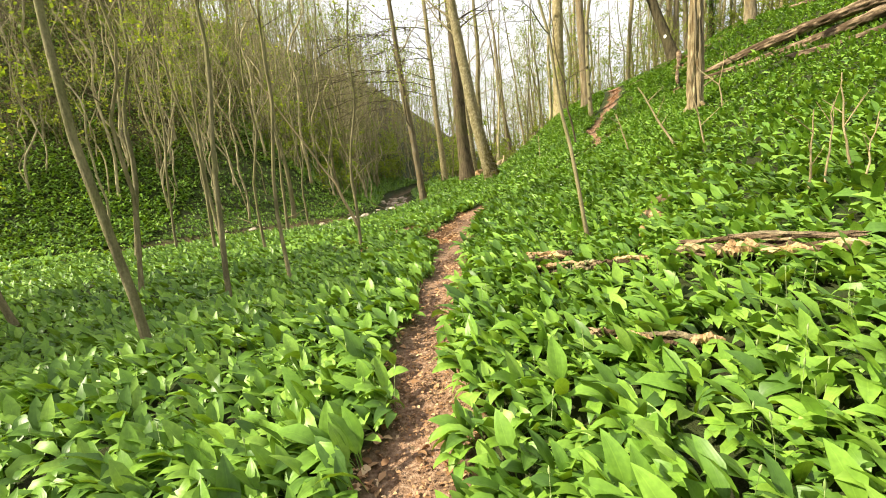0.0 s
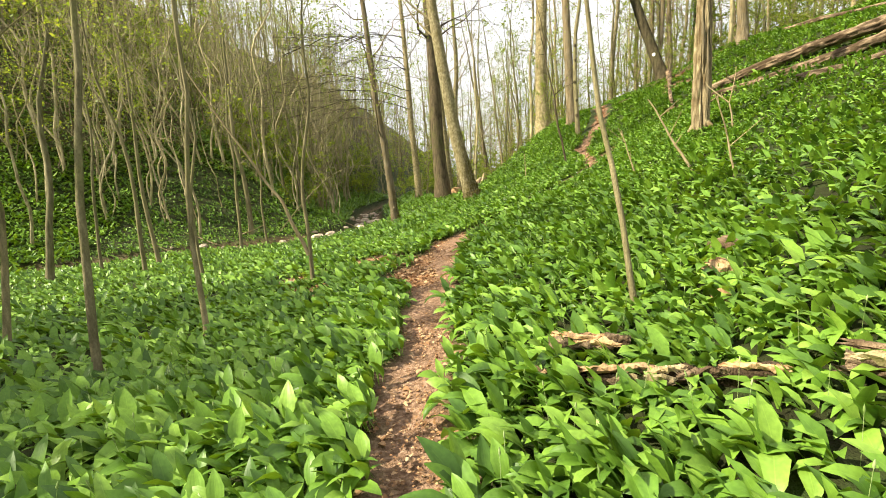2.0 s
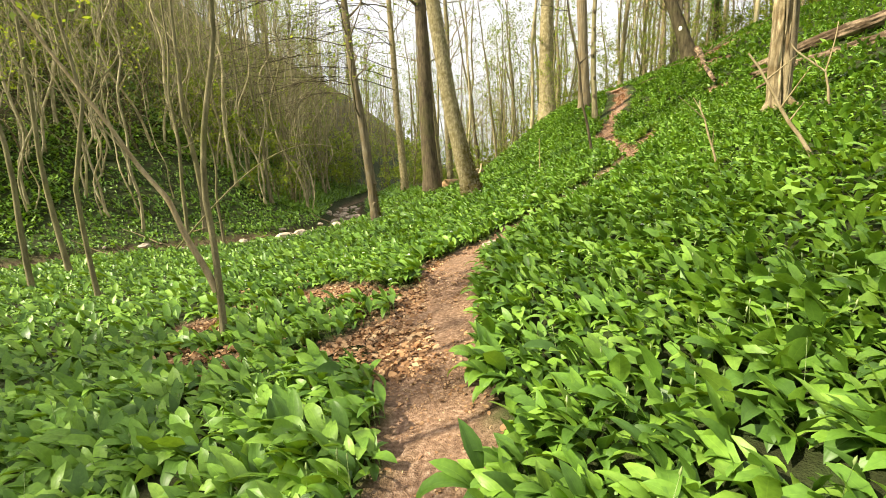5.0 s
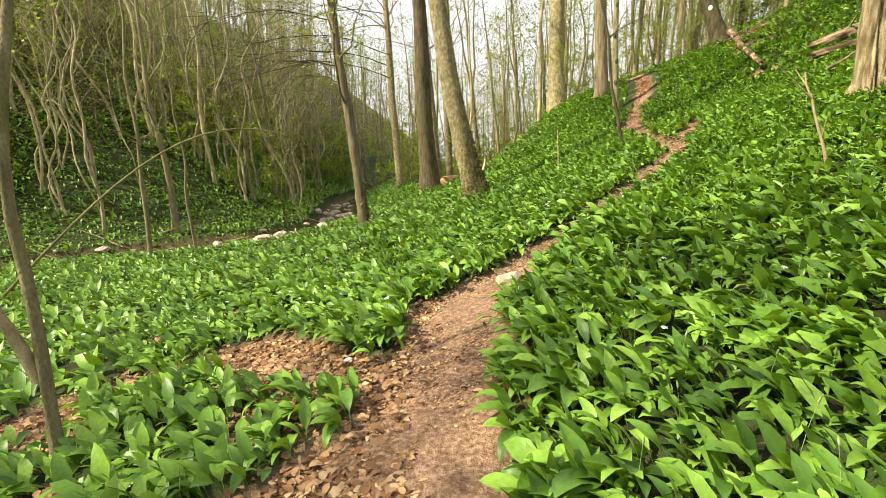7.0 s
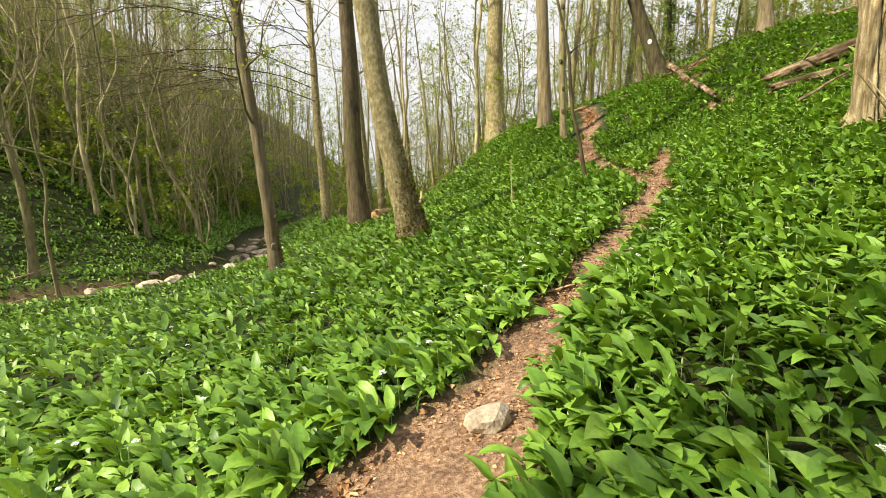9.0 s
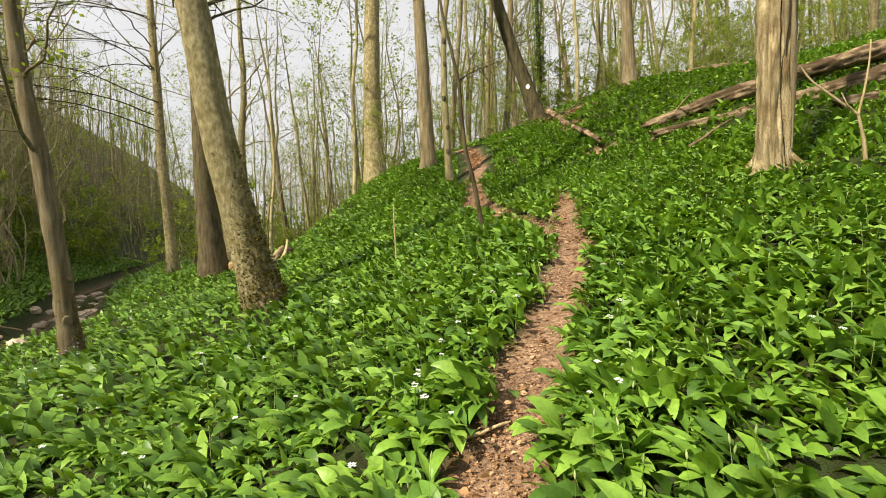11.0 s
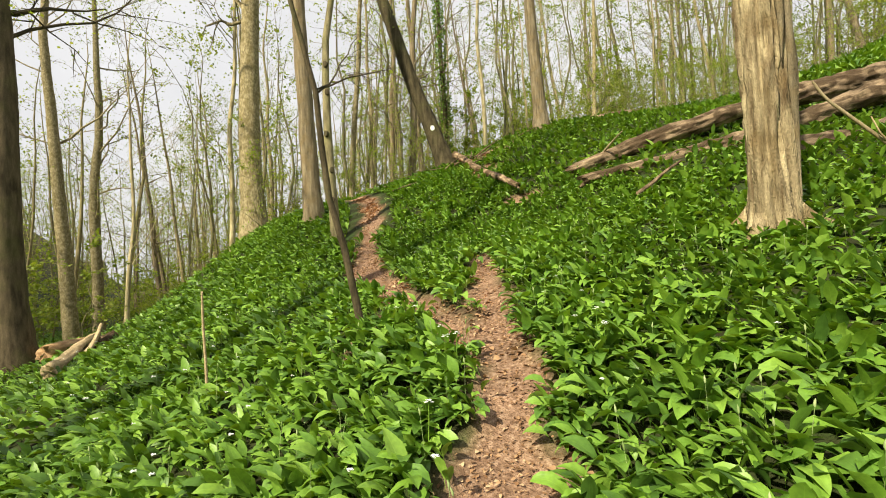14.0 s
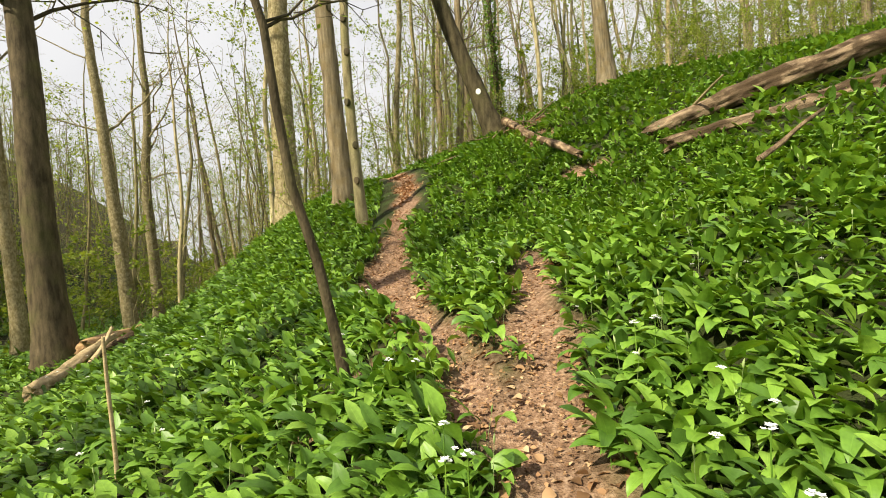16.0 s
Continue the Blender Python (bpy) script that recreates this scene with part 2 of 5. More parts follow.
def lateral(x, y):
    """How bare the ground is, 0 to 1: the trodden path, its forks and the leaf-strewn side patch."""
    wob = .05 * np.sin(x * 7.1 + y * 3.3) + .04 * np.sin(y * 11.7 - x * 5.1)
    bare = np.zeros(np.shape(x))
    for pts, half in ((PATH, .2), (FORK_R, .15), (FORK_L, .16), (SIDE, .17)):
        d, _, u = line_dist(x, y, pts)
        w = half + wob
        if pts is PATH:
            w = w + .2 * smooth(4.6, 6.5, u) * smooth(8.9, 8.1, u) - .02 * smooth(8.8, 9.5, u)
        if pts is SIDE:
            w = w + .12 * smooth(0, 1.2, u) * smooth(2.6, 1.6, u) - .08 * smooth(2.2, 3.2, u)
        if pts is FORK_L:
            w = w - .055 * smooth(2.2, 1.2, u) + .12 * smooth(1.5, 2.6, u) * smooth(4.2, 3, u)
        bare = np.maximum(bare, smooth(.13, -.05, d - w))
    for bx, by, r in ((-.4, 9.3, .5), (-2.5, 10.7, .4), (-1.6, 9.4, .25), (4.75, 17.0, .3), (9.5, 19.3, .35), (11.4, 23.2, 1.0), (10.7, 21.6, .6), (12.6, 23.4, .8)):
        bare = np.maximum(bare, .95 * smooth(r, r * .5, np.hypot(x - bx, y - by) + wob * 3))
    return bare


class Buf:
    """Collects vertices and faces for one mesh."""

    def __init__(self):
        self.v, self.f, self.n = [], [], 0

    def add(self, verts, faces):
        self.v.append(np.asarray(verts, float))
        self.f.append(np.asarray(faces, int) + self.n)
        self.n += len(verts)

    def mesh(self, name, mat, smooth_on=True):
        me = bpy.data.meshes.new(name)
        quads = [a for a in self.f if a.shape[1] == 4]
        tris = [a for a in self.f if a.shape[1] == 3]
        idx, start, total = [], [], []
        for group, k in ((quads, 4), (tris, 3)):
            if group:
                a = np.concatenate(group)
                idx.append(a.ravel())
                total.append(np.full(len(a), k))
        idx, total = np.concatenate(idx), np.concatenate(total)
        start = np.concatenate([[0], np.cumsum(total)[:-1]])
        v = np.concatenate(self.v)
        me.vertices.add(len(v))
        me.vertices.foreach_set("co", v.ravel().astype(np.float32))
        me.loops.add(len(idx))
        me.loops.foreach_set("vertex_index", idx.astype(np.int32))
        me.polygons.add(len(total))
        me.polygons.foreach_set("loop_start", start.astype(np.int32))
        me.polygons.foreach_set("use_smooth", np.full(len(total), smooth_on))
        me.update(calc_edges=True)
        me.validate()
        me.materials.append(mat)
        return me


def set_side(me, flat=False, across=(-1, 0, 1)):
    """Stores the place across each leaf, -1 to 1, for the ribs of the leaf material."""
    n = len(me.vertices)
    v = np.full(n, .5, np.float32) if flat else np.tile(np.array(across, np.float32), n // len(across))
    me.attributes.new("side", "FLOAT", "POINT").data.foreach_set("value", v)
    return me


def part(name, me, parent, label=""):
    ob = new(name, me)
    ob.parent = parent
    if label:
        tagged(ob, label)
    return ob


def axis(lo, fine_lo, fine_hi, hi, step, grow=1.16):
    a = list(np.arange(fine_lo, fine_hi, step))
    s, p = step, fine_hi
    while p < hi:
        a.append(p)
        s *= grow
        p += s
    a.append(hi)
    s, p = step, fine_lo
    while p > lo:
        s *= grow
        p -= s
        a.append(max(p, lo))
    return np.unique(np.round(a, 4))


def build_ground():
    xs, ys = axis(-700, -6, 13, 700, .12), axis(-500, -1, 25, 900, .12)
    X, Y = np.meshgrid(xs, ys)
    bare = lateral(X, Y)
    Z = ground(X, Y) - .05 * bare
    Z = Z + .02 * np.sin(X * 2.3 + Y * 1.1) * np.sin(Y * 1.9 - X * .7) + .008 * np.sin(X * 17 + 3 * np.sin(Y * 9)) * np.sin(Y * 15 + X * 4)
    b = Buf()
    k = len(xs)
    i = np.arange(len(ys) - 1)[:, None] * k + np.arange(k - 1)[None, :]
    q = np.stack([i, i + 1, i + k + 1, i + k], -1).reshape(-1, 4)
    b.add(np.stack([X, Y, Z], -1).reshape(-1, 3), q)
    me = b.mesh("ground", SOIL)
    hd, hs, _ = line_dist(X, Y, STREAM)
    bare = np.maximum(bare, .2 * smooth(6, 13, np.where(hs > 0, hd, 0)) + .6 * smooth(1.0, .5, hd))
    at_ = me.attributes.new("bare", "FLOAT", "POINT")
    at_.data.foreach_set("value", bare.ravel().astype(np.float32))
    return tagged(new("ground", me), "brown woodland soil with a narrow trodden footpath", "ground", kind="structure")


build_ground()


# ---- leaves, many at once ----
rng = np.random.default_rng(7)
STALK = np.array([0, .26, .37, .5, .66, .81, .92, 1.0])
WIDE = np.array([.03, .08, .52, .92, 1.0, .7, .34, .0])
STALK_MID = np.array([.1, .36, .58, .82, 1.0])
WIDE_MID = np.array([.06, .55, 1.0, .66, .0])
STALK_FAR = np.array([.15, .45, .75, 1.0])
WIDE_FAR = np.array([.08, .92, .85, .0])
CHIP, DRY = np.array([.2, .6, 1.0]), np.array([.1, .36, .58, .82, 1.0])


THREE, FIVE = (-1, 0, 1), (-1, -.5, 0, .5, 1)


def leaves(buf, x, y, z, length, width, az, rise, droop, rows, wide, fold=.35, roll=None, across=THREE):
    """Adds one arching, folded leaf for each entry of the arrays: rise and droop are the angles at its foot and tip."""
    n, k = len(x), len(rows)
    if n == 0:
        return
    th = rise[:, None] + (droop - rise)[:, None] * rows[None, :] ** 1.15
    ds = np.diff(rows)
    mid = (th[:, 1:] + th[:, :-1]) / 2
    run = np.concatenate([np.zeros((n, 1)), np.cumsum(np.cos(mid) * ds, 1)], 1) * length[:, None]
    up = np.concatenate([np.zeros((n, 1)), np.cumsum(np.sin(mid) * ds, 1)], 1) * length[:, None]
    ca, sa = np.cos(az)[:, None], np.sin(az)[:, None]
    w = wide[None, :] * width[:, None] / 2
    roll = np.zeros(n) if roll is None else roll
    roll = roll[:, None] * (.4 + 1.2 * rows[None, :])
    cr, sr = np.cos(roll), np.sin(roll)
    wave = .16 * np.sin(rows[None, :] * 9 + (x * 37 + y * 61)[:, None])
    m = len(across)
    V = np.empty((n, k, m, 3))
    for j, side in enumerate(across):
        lat = side * w * cr
        lift = (side * w * sr + w * (fold * (1.9 * abs(side) - .9 * side * side) + side * abs(side) * wave))
        # the fold lifts the rims along the leaf's own upper side
        V[:, :, j, 0] = x[:, None] + run * ca - lat * sa - np.sin(th) * lift * ca
        V[:, :, j, 1] = y[:, None] + run * sa + lat * ca - np.sin(th) * lift * sa
        V[:, :, j, 2] = z[:, None] + up + np.cos(th) * lift
    base = np.arange(n)[:, None, None] * (k * m)
    i = np.arange(k - 1)[None, :, None] * m + np.arange(m - 1)[None, None, :]
    a = base + i
    F = np.stack([a, a + 1, a + m + 1, a + m], -1).reshape(-1, 4)
    buf.add(V.reshape(-1, 3), F)


def scatter(x0, x1, y0, y1, per_m2, keep):
    n = int((x1 - x0) * (y1 - y0) * per_m2)
    x, y = rng.uniform(x0, x1, n), rng.uniform(y0, y1, n)
    m = rng.random(n) < keep(x, y)
    return x[m], y[m]


# where rotten logs lie: their two ends
ROTTEN = (((2.0, 4.08), (2.8, 3.2)), ((.84, 2.82), (1.42, 2.4)), ((.52, 4.72), (1.75, 4.15)), ((.8, 5.03), (1.24, 4.78)))


def thin(x, y):
    """Where the garlic grows: thick off the path, with thin spots."""
    d, s, _ = line_dist(x, y, STREAM)
    far = np.where(s > 0, d, -d)
    patch = .5 + .5 * np.sin(x * .9 + 1.3 * np.sin(y * .6)) * np.sin(y * .8 + 1.1 * np.sin(x * .5))
    k = np.where(far > 9, .2 + .45 * patch, .72 + .28 * patch)
    k = np.where(d < .62 + .6 * smooth(26, 29, y), 0, k)
    k = k * (1 - smooth(.35, .8, lateral(x, y))) * (1 - smooth(.3, .8, lateral(x - .03, y)))
    k = k * (1 - .95 * smooth(.35, .6, leafy(x, y)))
    for a, b in ROTTEN:
        k = k * (1 - .85 * smooth(.09, .03, line_dist(x + .02, y + .02, (a, b))[0]))
    return k * (1 - .8 * smooth(25, 29, y - .3 * np.clip(x - 8, 0, 30)) * smooth(2, 6, x))


# bare spots under the garlic where beech leaves have gathered: x, y, radius
LEAFY = ((-.3, 9.1, .3), (-.5, 8.8, .3), (-.75, 10.0, .2), (-1.0, 10.85, .24), (-1.02, 11.35, .2), (-1.45, 12.05, .16), (-1.85, 12.6, .2), (-2.25, 10.3, .25), (-2.4, 10.75, .18), (-2.2, 9.6, .25), (-1.7, 9.5, .18), (-1.5, 9.0, .22), (-.9, 9.0, .2), (-2.35, 12.3, .14))


def leafy(x, y):
    out = np.zeros_like(np.asarray(x, float))
    for a, b, r in LEAFY:
        out = np.maximum(out, np.exp(-((x - a) ** 2 + (y - b) ** 2) / (r * r * 1.6)))
    return out


def path_gap(x, y):
    return np.minimum(np.minimum(line_dist(x, y, PATH)[0], line_dist(x, y, FORK_R)[0]), line_dist(x, y, FORK_L)[0])


def garlic(buf, x, y, size, rows, wide, count=3, across=THREE):
    """Plants of a few leaves each, from one foot, arching outwards and leaning down the slope."""
    n = len(x)
    turn = rng.uniform(0, 2 * math.pi, n)
    tall = size * (1 + .22 * np.sin(x * 5.3 + 2 * np.sin(y * 3.1)) * np.sin(y * 4.7 + 2 * np.sin(x * 2.3)) + .1 * np.sin(x * 11 + y * 7)) * rng.uniform(.85, 1.15, n) * (1 - .17 * smooth(9, 14, y))
    for k in range(count):
        a = turn + k * 2 * math.pi / count + rng.normal(0, .5, n)
        az = np.arctan2(np.sin(a), np.cos(a) - 1.0)
        px, py = x + rng.normal(0, .022, n), y + rng.normal(0, .022, n)
        length = tall * rng.uniform(.75, 1.2, n)
        rise = np.radians(rng.uniform(58, 88, n))
        droop = np.radians(np.where(rng.random(n) < .25, rng.uniform(10, 55, n), rng.uniform(-75, 8, n)))
        leaves(buf, px, py, ground(px, py) - .01, length, length * rng.uniform(.22, .3, n), az, rise, droop, rows, wide, .26, rng.normal(0, .3, n), across)


def build_garlic():
    near = lambda x, y: np.where(y < 17, 1.0, .5)
    zone = Buf()
    x, y = scatter(-2, 8, .6, 21, 235, lambda x, y: thin(x, y) * (.7 + .3 * smooth(9, 13, y)) * (path_gap(x, y) < near(x, y)))
    garlic(zone, x, y, .25, STALK, WIDE, across=FIVE)
    tagged(new("wild_garlic_at_path_edge", set_side(zone.mesh("wild_garlic_at_path_edge", GARLIC), across=FIVE)), "bright green wild garlic leaves overhanging the path edge", "wild garlic", kind="stuff")
    zone = Buf()
    x, y = scatter(-5, 13, .6, 29, 172, lambda x, y: thin(x, y) * (.77 + .23 * smooth(9, 13, y)) * (path_gap(x, y) >= near(x, y)) * (path_gap(x, y) < 3.4 + .5 * np.sin(x * 3) * np.sin(y * 2.3)))
    garlic(zone, x, y, .25, STALK_MID, WIDE_MID)
    tagged(new("wild_garlic_beside_path", set_side(zone.mesh("wild_garlic_beside_path", GARLIC))), "dense bright green wild garlic leaves beside the path", "wild garlic", kind="stuff")
    zone = Buf()
    x, y = scatter(-14, 20, 1, 30, 68, lambda x, y: thin(x, y) * (path_gap(x, y) >= 3.4 + .5 * np.sin(x * 3) * np.sin(y * 2.3)) * (.8 + .2 * smooth(15, 7, path_gap(x, y))))
    garlic(zone, x, y, .3, STALK_FAR, WIDE_FAR, 2)
    tagged(new("wild_garlic_carpet", set_side(zone.mesh("wild_garlic_carpet", GARLIC))), "carpet of green wild garlic covering the slope", "wild garlic", kind="stuff")
    zone = Buf()
    def outer(x, y):
        inside = (x > -14) & (x < 20) & (y > 1) & (y < 30)
        return thin(x, y) * ~inside * (ground(x, y) < 15)
    x, y = scatter(-30, 34, -7, 56, 135, outer)
    n = len(x)
    az, ln = rng.uniform(0, 6.3, n), rng.uniform(.17, .33, n)
    d, w = np.stack([np.cos(az), np.sin(az)], -1) * ln[:, None], np.stack([-np.sin(az), np.cos(az)], -1) * ln[:, None] * .2
    c = np.stack([x, y], -1)
    z = ground(x, y) + rng.uniform(.08, .24, n)
    dz = rng.normal(0, .35, n) * ln
    V = np.stack([np.c_[c, z - .06], np.c_[c + d * .5 + w, z + .02 + rng.normal(0, .02, n)], np.c_[c + d, z + dz], np.c_[c + d * .5 - w, z + .02 + rng.normal(0, .02, n)]], 1)
    zone.add(V.reshape(-1, 3), np.arange(n * 4).reshape(-1, 4))
    tagged(new("far_wild_garlic", set_side(zone.mesh("far_wild_garlic", GARLIC), True)), "dark green wild garlic on the valley side", "wild garlic", kind="stuff")


build_garlic()


def build_litter():
    """Dry beech leaves and chips on the path, whole curled leaves along its edges."""
    buf = Buf()
    for per, lo, hi, keep in ((1700, .009, .034, lambda x, y: lateral(x, y) * (.4 + .6 * (np.sin(x * 9 + 2 * np.sin(y * 4)) * np.sin(y * 7) > -.3))),
                              (480, .035, .075, lambda x, y: smooth(.02, .3, lateral(x, y)) * (1.12 - smooth(.5, 1, lateral(x, y))) * (.25 + .75 * (np.sin(x * 3 + 1.7 * np.sin(y * 2)) * np.sin(y * 2.6) > -.1))),
                              (760, .04, .08, lambda x, y: smooth(.3, .8, lateral(x, y)) * ((x < .15 + .5 * np.clip(y - 10.8, 0, 4)) & (y > 8.3) & (y < 14) | (y > 22) | (x < -1))),
                              (900, .045, .08, lambda x, y: smooth(.15, .5, leafy(x, y)))):
        x, y = scatter(-3.8, 12.5, 0, 25, per, keep)
        n = len(x)
        ln = rng.uniform(lo, hi, n)
        leaves(buf, x, y, ground(x, y) - .048 * np.clip(lateral(x, y) * 1.6, 0, 1) + rng.uniform(0, .014, n), ln, ln * rng.uniform(.45, .75, n), rng.uniform(0, 6.3, n), np.radians(rng.uniform(-5, 40, n)), np.radians(rng.uniform(-55, 10, n)),
               *((CHIP, np.array([.4, 1, .15])) if hi < .045 else (DRY, np.array([.15, .8, 1, .62, .05]))), .3, rng.normal(0, .35, n))
    tagged(new("leaf_litter", buf.mesh("leaf_litter", LITTER)), "dry brown beech leaves strewn on the footpath", "leaf litter", kind="stuff")


build_litter()


# ---- wood: trunks, limbs, logs ----
def tube(buf, pts, radii, sides=8, rough=0.0, cap=True, seed=0, flute=0.0):
    """A tapered tube along pts; rough and flute roughen and furrow it."""
    pts = np.asarray(pts, float)
    k = len(pts)
    t = np.gradient(pts, axis=0)
    t /= np.linalg.norm(t, axis=1)[:, None] + 1e-9
    ref = np.array([0, 1.0, 0]) if abs(t[:, 1]).mean() < .8 else np.array([1.0, 0, 0])
    a = np.cross(t, ref)
    a /= np.linalg.norm(a, axis=1)[:, None] + 1e-9
    b = np.cross(t, a)
    ang = np.arange(sides) / sides * 2 * math.pi
    g = np.random.default_rng(seed)
    ph = g.uniform(0, 6.3, 6)
    s = np.arange(k)[:, None]
    wob = 1 + rough * (np.sin(3 * ang + ph[0] + .7 * s) * .5 + np.sin(5 * ang + ph[1] - .9 * s) * .3 + np.sin(2 * ang + ph[2] + 1.7 * s) * .4)
    if sides >= 14:
        wob = wob + rough * .5 * np.sin(7 * ang + ph[5] + 1.3 * np.sin(s * .9)) * np.sin(s * 1.3 + ph[4] + 2 * ang)
    wob = wob - flute * np.abs(np.sin(4.5 * ang + ph[3] + .15 * np.sin(s * .8))) * (1 + .3 * np.sin(s * .7 + ph[4]))
    r = np.asarray(radii, float)[:, None] * wob
    V = pts[:, None, :] + r[..., None] * (np.cos(ang)[None, :, None] * a[:, None, :] + np.sin(ang)[None, :, None] * b[:, None, :])
    i = np.arange(k - 1)[:, None] * sides + np.arange(sides)[None, :]
    j = np.arange(k - 1)[:, None] * sides + (np.arange(sides)[None, :] + 1) % sides
    V = V.reshape(-1, 3)
    F = np.stack([i, j, j + sides, i + sides], -1).reshape(-1, 4)
    buf.add(V, F)
    if cap:
        for ring, c in ((0, pts[0]), (k - 1, pts[-1])):
            q = V[ring * sides:(ring + 1) * sides]
            o = np.arange(sides)
            buf.add(np.vstack([q, c]), np.stack([o, (o + 1) % sides, np.full(sides, sides)], -1))


def spine(base, height, lean, bend, wiggle, g, k=12):
    h = np.linspace(0, 1, k)
    p = np.zeros((k, 3))
    ph = g.uniform(0, 6.3, 4)
    for ax in (0, 1):
        p[:, ax] = base[ax] + (lean[ax] * h + bend[ax] * h * h) * height + wiggle * h * (1.2 - h) * np.sin(h * 9 + ph[ax]) + wiggle * .45 * np.sin(h * 21 + ph[ax + 2]) * h
        knots = np.cumsum(g.normal(0, .5, 9))
        p[:, ax] += wiggle * np.interp(h, np.linspace(0, 1, 9), knots - np.linspace(knots[0], knots[-1], 9))
    p[:, 2] = base[2] + h * height
    return p


def flecks(buf, c, size, g):
    """Small four-cornered leaves turned every way, one at each place of c."""
    n = len(c)
    u = g.normal(0, 1, (n, 3)) * (1, 1, .55)
    u /= np.linalg.norm(u, axis=1)[:, None]
    w = np.cross(u, g.normal(0, 1, (n, 3)) * (.5, .5, 1))
    w /= np.linalg.norm(w, axis=1)[:, None] + 1e-9
    u, w = u * size[:, None], w * size[:, None] * .32
    V = np.stack([c, c + .45 * u + w, c + u, c + .45 * u - w], 1)
    buf.add(V.reshape(-1, 3), np.arange(n * 4).reshape(-1, 4))


def limbs(green, p, radii, g, count, reach, low, high, leaf_n, leaf_size, sub=3, sides=5, rings=7, fine=0):
    """Boughs with their twigs along a trunk, one mesh each, and young leaves near the twig ends."""
    k, out = len(p), []
    for _ in range(count):
        wood = Buf()
        u = g.uniform(low, high)
        i = min(int(u * (k - 1)), k - 2)
        f = u * (k - 1) - i
        o = p[i] * (1 - f) + p[i + 1] * f
        r = (radii[i] * (1 - f) + radii[i + 1] * f) * g.uniform(.14, .3) + .002
        az = g.uniform(0, 6.3)
        ln = reach * g.uniform(.5, 1.2) * (1.15 - .6 * u)
        el = g.uniform(.2, 1.05)
        d = np.array([math.cos(az) * math.cos(el), math.sin(az) * math.cos(el), math.sin(el)])
        s = np.linspace(0, 1, rings)
        c = o + d * ln * s[:, None] + np.cumsum(g.normal(0, .05 * ln, (rings, 3)), 0) * s[:, None] ** .5 + np.array([0, 0, .14 * ln]) * (s ** 2)[:, None]
        tube(wood, c, r * (1 - .85 * s) + .003, sides, cap=False)
        tips = [c[-1], c[-2]]
        for _ in range(sub):
            v = g.uniform(.2, .97)
            q = c[min(int(v * (rings - 1)), rings - 2)]
            e = d * .6 + g.normal(0, .5, 3)
            l2 = ln * g.uniform(.25, .55)
            m = q + e * l2 * np.linspace(0, 1, 4)[:, None] + np.cumsum(g.normal(0, .05 * l2, (4, 3)), 0)
            tube(wood, m, r * .38 * (1 - .8 * np.linspace(0, 1, 4)) + .002, 3, cap=False)
            tips += [m[-1], m[2]]
            for _ in range(fine):
                f0 = m[int(g.integers(1, 4))]
                f1 = f0 + (e * .5 + g.normal(0, .45, 3)) * l2 * g.uniform(.25, .6)
                tube(wood, np.stack([f0, (f0 + f1) / 2 + g.normal(0, .03 * l2, 3), f1]), np.array([r * .2 + .002, r * .14 + .0015, .001]), 3, cap=False)
                tips.append(f1)
        out.append(wood)
        if leaf_n:
            t = np.array(tips)
            pick = t[g.integers(0, len(t), leaf_n)] + g.normal(0, .055 * ln, (leaf_n, 3))
            flecks(green, pick, leaf_size * g.uniform(.6, 1.5, leaf_n), g)
    return out


def tree_thing(name, label, category, base, d, height, lean, bend=(0, 0), wiggle=.08, bark=None, branches=10, reach=1.4, leaf_n=14, leaf_size=.05, seed=1, low=.25, rough=.06, sides=12, group="", k=14, flare=.5, flute=0.0, sub=5, bough=(5, 7), fine=2):
    """A tree: trunk, branches and young leaves, rooted a little under the ground."""
    g = np.random.default_rng(seed)
    root = new(name)
    root.location = base
    p = spine((0, 0, -.12), height, lean, bend, wiggle, g, k)
    h = np.linspace(0, 1, k)
    radii = d / 2 * ((1 - h) ** .8 * .92 + .05) + d * .5 * flare * np.exp(-(h * height + .0) / (.9 * d + .05))
    t = Buf()
    # a denser foot, so that the root flare rounds off
    hh = np.unique(np.concatenate([h if sides < 14 else np.linspace(0, 1, int(height / .22)), np.linspace(0, min(.25, 1.2 / height), 6)]))
    pp = np.stack([np.interp(hh, h, p[:, a]) for a in range(3)], -1)
    rr = d / 2 * ((1 - hh) ** .8 * .92 + .05) + d * .5 * flare * np.exp(-hh * height / (.9 * d + .05))
    tube(t, pp, rr, sides, rough, True, seed, flute)
    part("trunk", t.mesh("trunk", bark), root)
    gr = Buf()
    for w in limbs(gr, p, radii, g, branches, reach, low, .98, leaf_n, leaf_size, sub, *bough, fine):
        part("branch", w.mesh("branch", bark), root)
    if gr.n:
        part("crown", gr.mesh("crown", SPRING), root)
    return tagged(root, label, category, group)


def at_ground(x, y):
    return (x, y, float(ground(x, y)))


